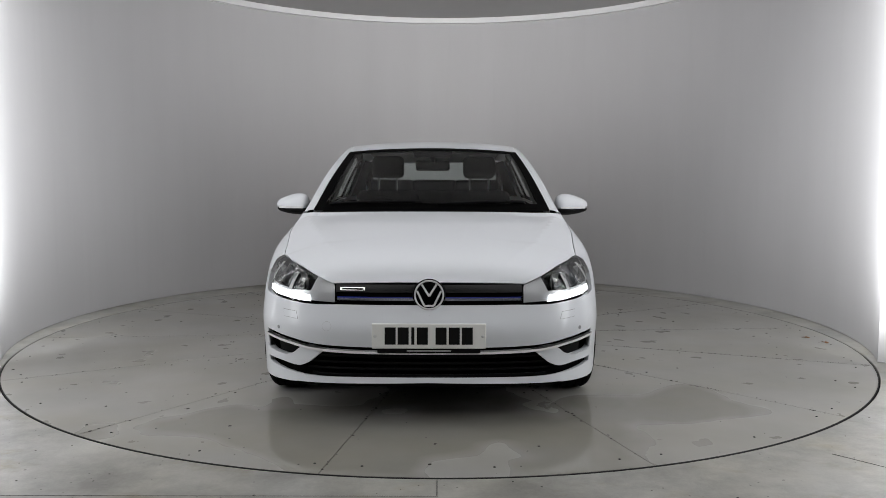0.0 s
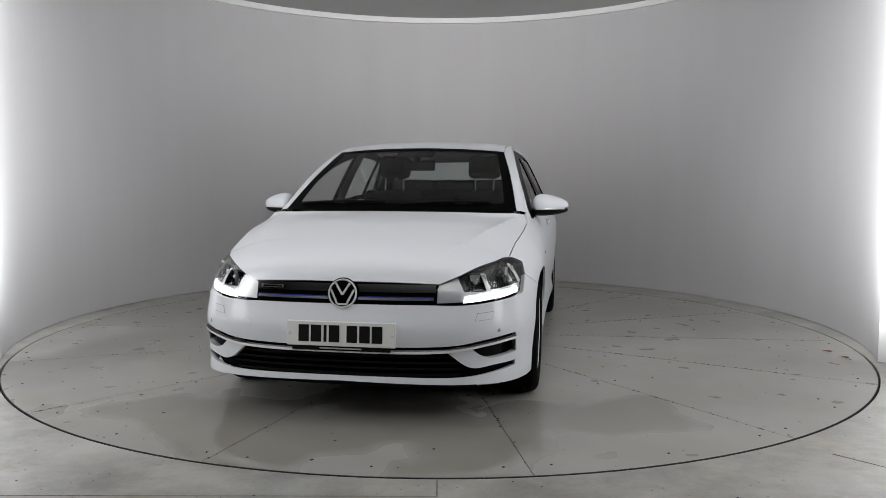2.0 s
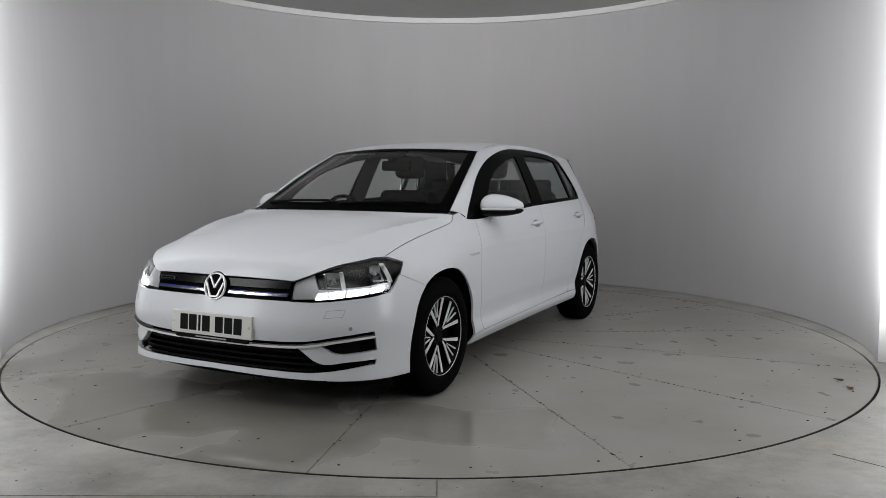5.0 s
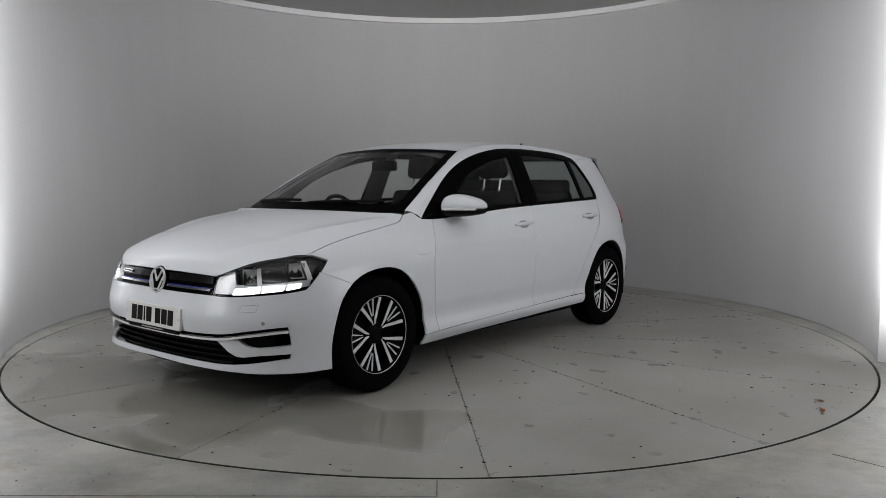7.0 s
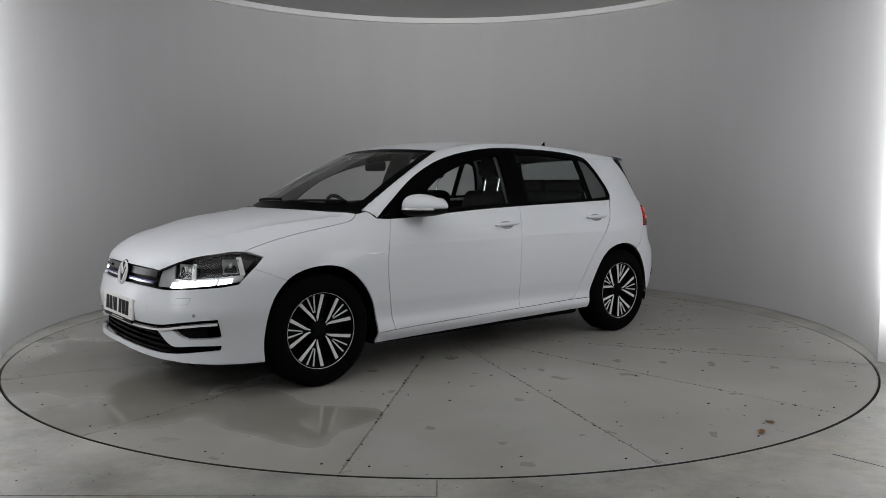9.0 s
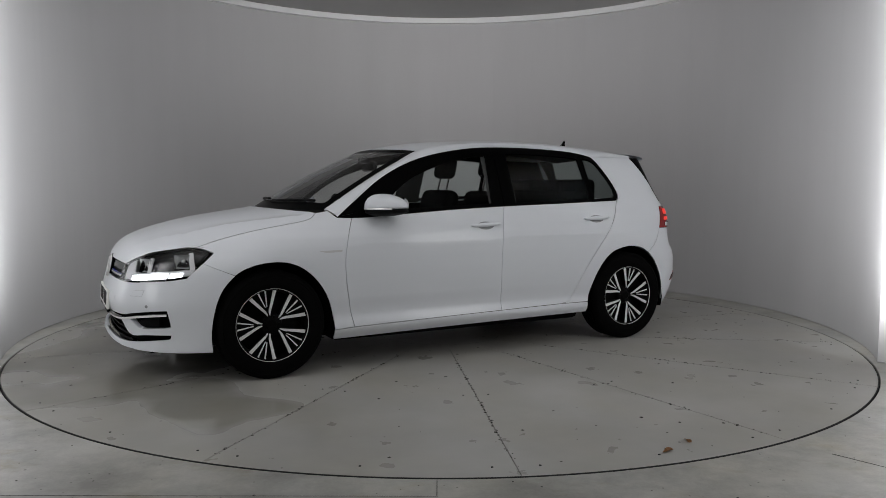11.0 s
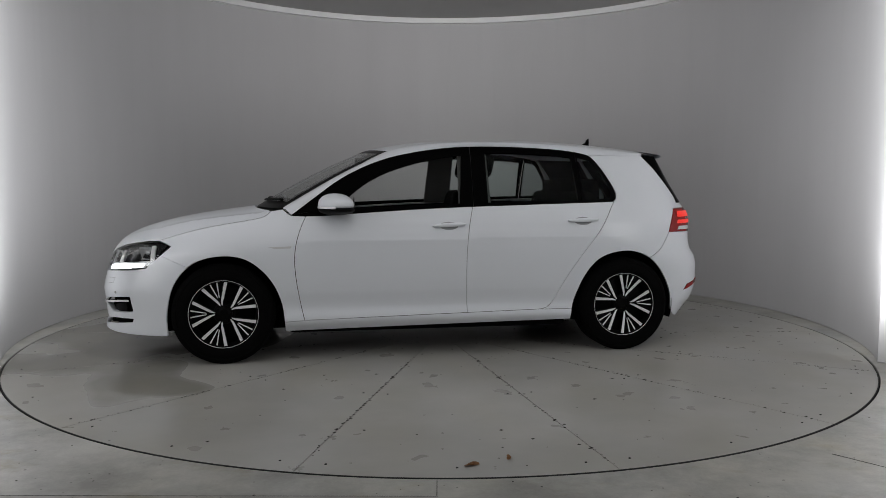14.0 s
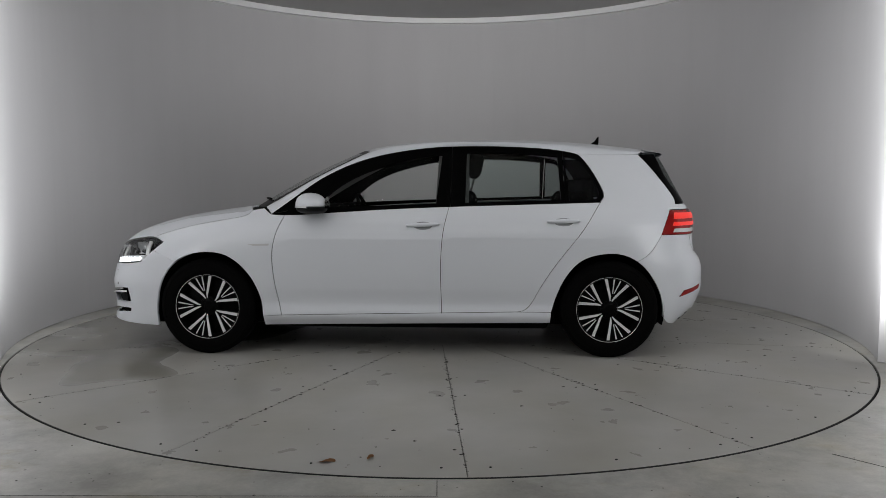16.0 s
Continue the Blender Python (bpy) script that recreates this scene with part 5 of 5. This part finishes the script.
for side in (1, -1):
    mirror = new("door_mirror")
    mirror.parent = car

    def cap(a, b, z0=0.0, top=0.074, low=0.022):
        # a round the y axis, b from the inner to the outer end
        r = spow(math.cos(b), 0.62)
        t = math.sin(b)
        x = 0.095 * spow(math.cos(a), 0.8) * r * (1 - 0.12 * t)
        z = spow(math.sin(a), 0.9) * r * (top * (1 - 0.18 * t) if math.sin(a) > 0 else low)
        return (0.61 + x * (1 - 0.18 * t) - 0.045 * t, side * (0.898 + 0.112 * t), 0.986 + z * (1 - 0.22 * t) + 0.004 * t + z0)

    part("mirror_cap", blob(cap), M_PAINT, mirror, smooth=True)
    part("mirror_base", blob(lambda a, b: (lambda p: (p[0] - 0.004, p[1] * 0.997, p[2] - 0.020))(cap(a, b, 0, 0.016, 0.034))), M_PLASTIC, mirror, smooth=True)
    bm = bmesh.new()
    box(bm, (0.575, 0.745, 0.935), (0.69, 0.86, 0.966), 0.012)
    if side < 0:
        bmesh.ops.scale(bm, vec=(1, -1, 1), verts=bm.verts)
        bmesh.ops.reverse_faces(bm, faces=bm.faces)
    part("mirror_arm", bm, M_PLASTIC, mirror)
    ind = []
    for i in range(13):
        t = -0.75 + 1.55 * i / 12
        r = math.cos(math.asin(min(0.999, abs(t)))) ** 0.62
        x = 0.61 + 0.0965 * r * (1 - 0.12 * t) * (1 - 0.18 * t) - 0.045 * t
        ind.append([(x, side * (0.898 + 0.112 * t), 0.971), (x + 0.0015, side * (0.898 + 0.112 * t), 0.977), (x - 0.002, side * (0.898 + 0.112 * t), 0.983)])
    strip("indicator_strip", ind, M_BRIGHT, mirror)
    bm = bmesh.new()
    for i, (yy, zz2) in enumerate([(0.0, 0.0)]):
        rows = [[(0.513, side * (0.895 + 0.085 * math.cos(a)), 0.992 + (0.052 if math.sin(a) > 0 else 0.03) * math.sin(a)) for a in np.linspace(0, 2 * math.pi, 25)[:-1]]]
    bm.faces.new([bm.verts.new(p) for p in rows[0]])
    part("mirror_glass", bm, M_CHROME, mirror)
    # door handles
    for x0, x1, z0, z1 in ((0.005, -0.21, 0.857, 0.868), (-0.905, -1.115, 0.887, 0.893)):
        h = new("door_handle")
        h.parent = car
        cup = [(at_x((x0 + x1) / 2 + 0.0 + 0.062 * math.cos(a), (z0 + z1) / 2 - 0.006 + 0.026 * math.sin(a))) for a in np.linspace(0, 2 * math.pi, 21)[:-1]]
        # flat grey disc that paints the shade of the hollow behind the grip
        panel("handle_cup_shade", cup, M_GREYMARK, h, out=0.0012, gap=0, depth=0, side=side)
        n = 14
        rows = []
        for i in range(n + 1):
            u = i / n
            x, z = x0 + (x1 - x0) * u, z0 + (z1 - z0) * u
            e = math.sin(math.pi * min(1, max(0, u * 0.96 + 0.02))) ** 0.35
            p = body([at_x(x, z)])[0]
            row = []
            for k in range(10):
                a = 2 * math.pi * k / 10
                row.append((x, side * (p[1] + 0.024 * (0.55 + 0.45 * e) - 0.008 + 0.010 * math.cos(a)), z + 0.0145 * e * math.sin(a)))
            rows.append(row)
        bm = bmesh.new()
        rr = sweep(bm, None, rows)
        bm.faces.new(rr[0])
        bm.faces.new(rr[-1][::-1])
        bmesh.ops.recalc_face_normals(bm, faces=bm.faces)
        part("handle_grip", bm, M_PAINT, h, smooth=True)
    # wing badge
    panel("wing_badge", join(straight(at_x(1.045, 0.733), at_x(0.90, 0.737), 5), straight(at_x(0.90, 0.737), at_x(0.905, 0.724), 2), straight(at_x(0.905, 0.724), at_x(1.0, 0.722), 4)), M_BRIGHT, car, out=0.003, gap=0, depth=0.003, side=side)

for side in (1, -1):
    panel("exhaust_finisher", [at_x(-1.80, 0.222), at_x(-1.86, 0.245), at_y(0.62, 0.295, True), at_y(0.60, 0.322, True), at_x(-1.87, 0.275), at_x(-1.81, 0.243)], M_BRIGHT, b_rear, out=0.006, gap=0, depth=0.012, side=side, step=(0.03, 0.02))
bm = bmesh.new()
fin = [(-1.27, 1.417, 0.022), (-1.31, 1.432, 0.017), (-1.335, 1.45, 0.011), (-1.352, 1.478, 0.004), (-1.362, 1.482, 0.003), (-1.362, 1.45, 0.008), (-1.358, 1.412, 0.016)]
l = [bm.verts.new((x, w, z)) for x, z, w in fin]
r = [bm.verts.new((x, -w, z)) for x, z, w in fin]
bm.faces.new(l)
bm.faces.new(r[::-1])
for i in range(len(fin)):
    bm.faces.new((l[i], r[i], r[(i + 1) % len(fin)], l[(i + 1) % len(fin)]))
bmesh.ops.recalc_face_normals(bm, faces=bm.faces)
part("aerial", bm, M_BLACK, car)


# ---- cabin ----
def seat(name, y, bench=0.0):
    s = new(name)
    s.parent = car
    w = 0.25
    bm = bmesh.new()
    box(bm, (-0.23, y - w, 0.42), (0.27, y + w, 0.56), 0.05, 3)
    part("seat_cushion", bm, M_CLOTH, s, smooth=True)
    bm = bmesh.new()
    box(bm, (-0.06, -w + 0.01, 0.0), (0.07, w - 0.01, 0.60), 0.06, 4)
    bmesh.ops.transform(bm, matrix=pose(-0.24, y, 0.50, 0, -17, 0), verts=bm.verts)
    part("seat_back", bm, M_CLOTH, s, smooth=True)
    bm = bmesh.new()
    box(bm, (-0.04, -0.125, 0.0), (0.06, 0.125, 0.175), 0.045, 4)
    bmesh.ops.transform(bm, matrix=pose(-0.435, y, 1.168, 0, -12, 0), verts=bm.verts)
    part("headrest", bm, M_CLOTH, s, smooth=True)
    for dy in (-0.072, 0.072):
        bm = bmesh.new()
        bmesh.ops.create_cone(bm, cap_ends=True, segments=10, radius1=0.007, radius2=0.007, depth=0.14, matrix=pose(-0.425, y + dy, 1.13, 0, -14, 0))
        part("headrest_post", bm, M_CHROME, s)


seat("front_seat", 0.355)
seat("front_seat", -0.355)
bench = new("rear_seat")
bench.parent = car
bm = bmesh.new()
box(bm, (-0.95, -0.62, 0.42), (-0.45, 0.62, 0.56), 0.05, 3)
part("seat_cushion", bm, M_CLOTH, bench, smooth=True)
bm = bmesh.new()
box(bm, (-0.06, -0.62, 0.0), (0.07, 0.62, 0.62), 0.06, 4)
bmesh.ops.transform(bm, matrix=pose(-0.98, 0, 0.48, 0, -18, 0), verts=bm.verts)
part("seat_back", bm, M_CLOTH, bench, smooth=True)
for y, hw in ((-0.37, 0.19), (0.0, 0.19), (0.37, 0.19)):
    bm = bmesh.new()
    box(bm, (-1.25, y - hw, 0.97), (-1.16, y + hw, 1.165), 0.035, 3)
    part("headrest", bm, M_CLOTH, bench, smooth=True)
bm = bmesh.new()
box(bm, (-1.75, -0.60, 0.955), (-1.16, 0.60, 0.975), 0.008)
part("parcel_shelf", bm, M_DASH, car)
bm = bmesh.new()
rows = []
for v in np.linspace(-1, 1, 21):
    xo = 1.06 - 0.17 * v * v
    rows.append([(xo, 0.70 * v, 0.935), (xo - 0.16, 0.70 * v, 0.955), (0.64, 0.70 * v, 0.945 + 0.03 * math.exp(-((v + 0.5) / 0.25) ** 2)), (0.58, 0.70 * v, 0.90), (0.60, 0.70 * v, 0.60), (0.75, 0.70 * v, 0.40)])
sweep(bm, None, rows, closed_profile=False)
bmesh.ops.recalc_face_normals(bm, faces=bm.faces)
smooth_by_angle(part("dashboard", bm, M_DASH, car), 50)
bm = bmesh.new()
box(bm, (-1.6, -0.72, 0.30), (1.05, 0.72, 0.345))
box(bm, (-0.3, -0.11, 0.34), (0.65, 0.11, 0.58), 0.03)
part("cabin_floor", bm, M_DARK, car)
steer = new("steering_wheel")
steer.parent = car
steer.matrix_basis = pose(0.43, -0.355, 0.875, 0, -68, 0)
bm = bmesh.new()
rows = []
for i in range(40):
    a = 2 * math.pi * i / 40
    rows.append([((0.178 + 0.014 * math.cos(b)) * math.cos(a), (0.178 + 0.014 * math.cos(b)) * math.sin(a), 0.014 * math.sin(b)) for b in np.linspace(0, 2 * math.pi, 11)[:-1]])
sweep(bm, None, rows, closed_path=True)
bmesh.ops.recalc_face_normals(bm, faces=bm.faces)
part("wheel_rim", bm, M_DASH, steer, smooth=True)
bm = bmesh.new()
box(bm, (-0.055, -0.17, -0.012), (0.03, 0.17, 0.012), 0.006)
box(bm, (-0.17, -0.03, -0.012), (0.0, 0.03, 0.012), 0.006)
box(bm, (-0.07, -0.07, -0.03), (0.06, 0.07, 0.028), 0.02)
part("wheel_hub", bm, M_DASH, steer)
bm = bmesh.new()
box(bm, (0.35, -0.115, 1.215), (0.385, 0.115, 1.285), 0.018, 3)
box(bm, (0.37, -0.02, 1.27), (0.45, 0.02, 1.315), 0.01)
part("interior_mirror", bm, M_BLACK, car)


# ---- what moves ----
def motions():
    times = [0.0, 0.25, 0.5, 0.75] + [0.5 * i for i in range(2, 33)]
    walk(turntable, [(t, pose(0, 0, 0, 0, 0, turn_at(t))) for t in times])
    walk(car, [(t, pose(0, 0, 0, 0, 0, turn_at(t)) @ pose(CAR_OFFSET[0], CAR_OFFSET[1], 0)) for t in times])
    for leaf, x, y, turn in LEAVES:
        walk(leaf, [(t, pose(0, 0, 0, 0, 0, turn_at(t)) @ pose(x, y, 0.0005, 0, 0, turn)) for t in times])


motions()
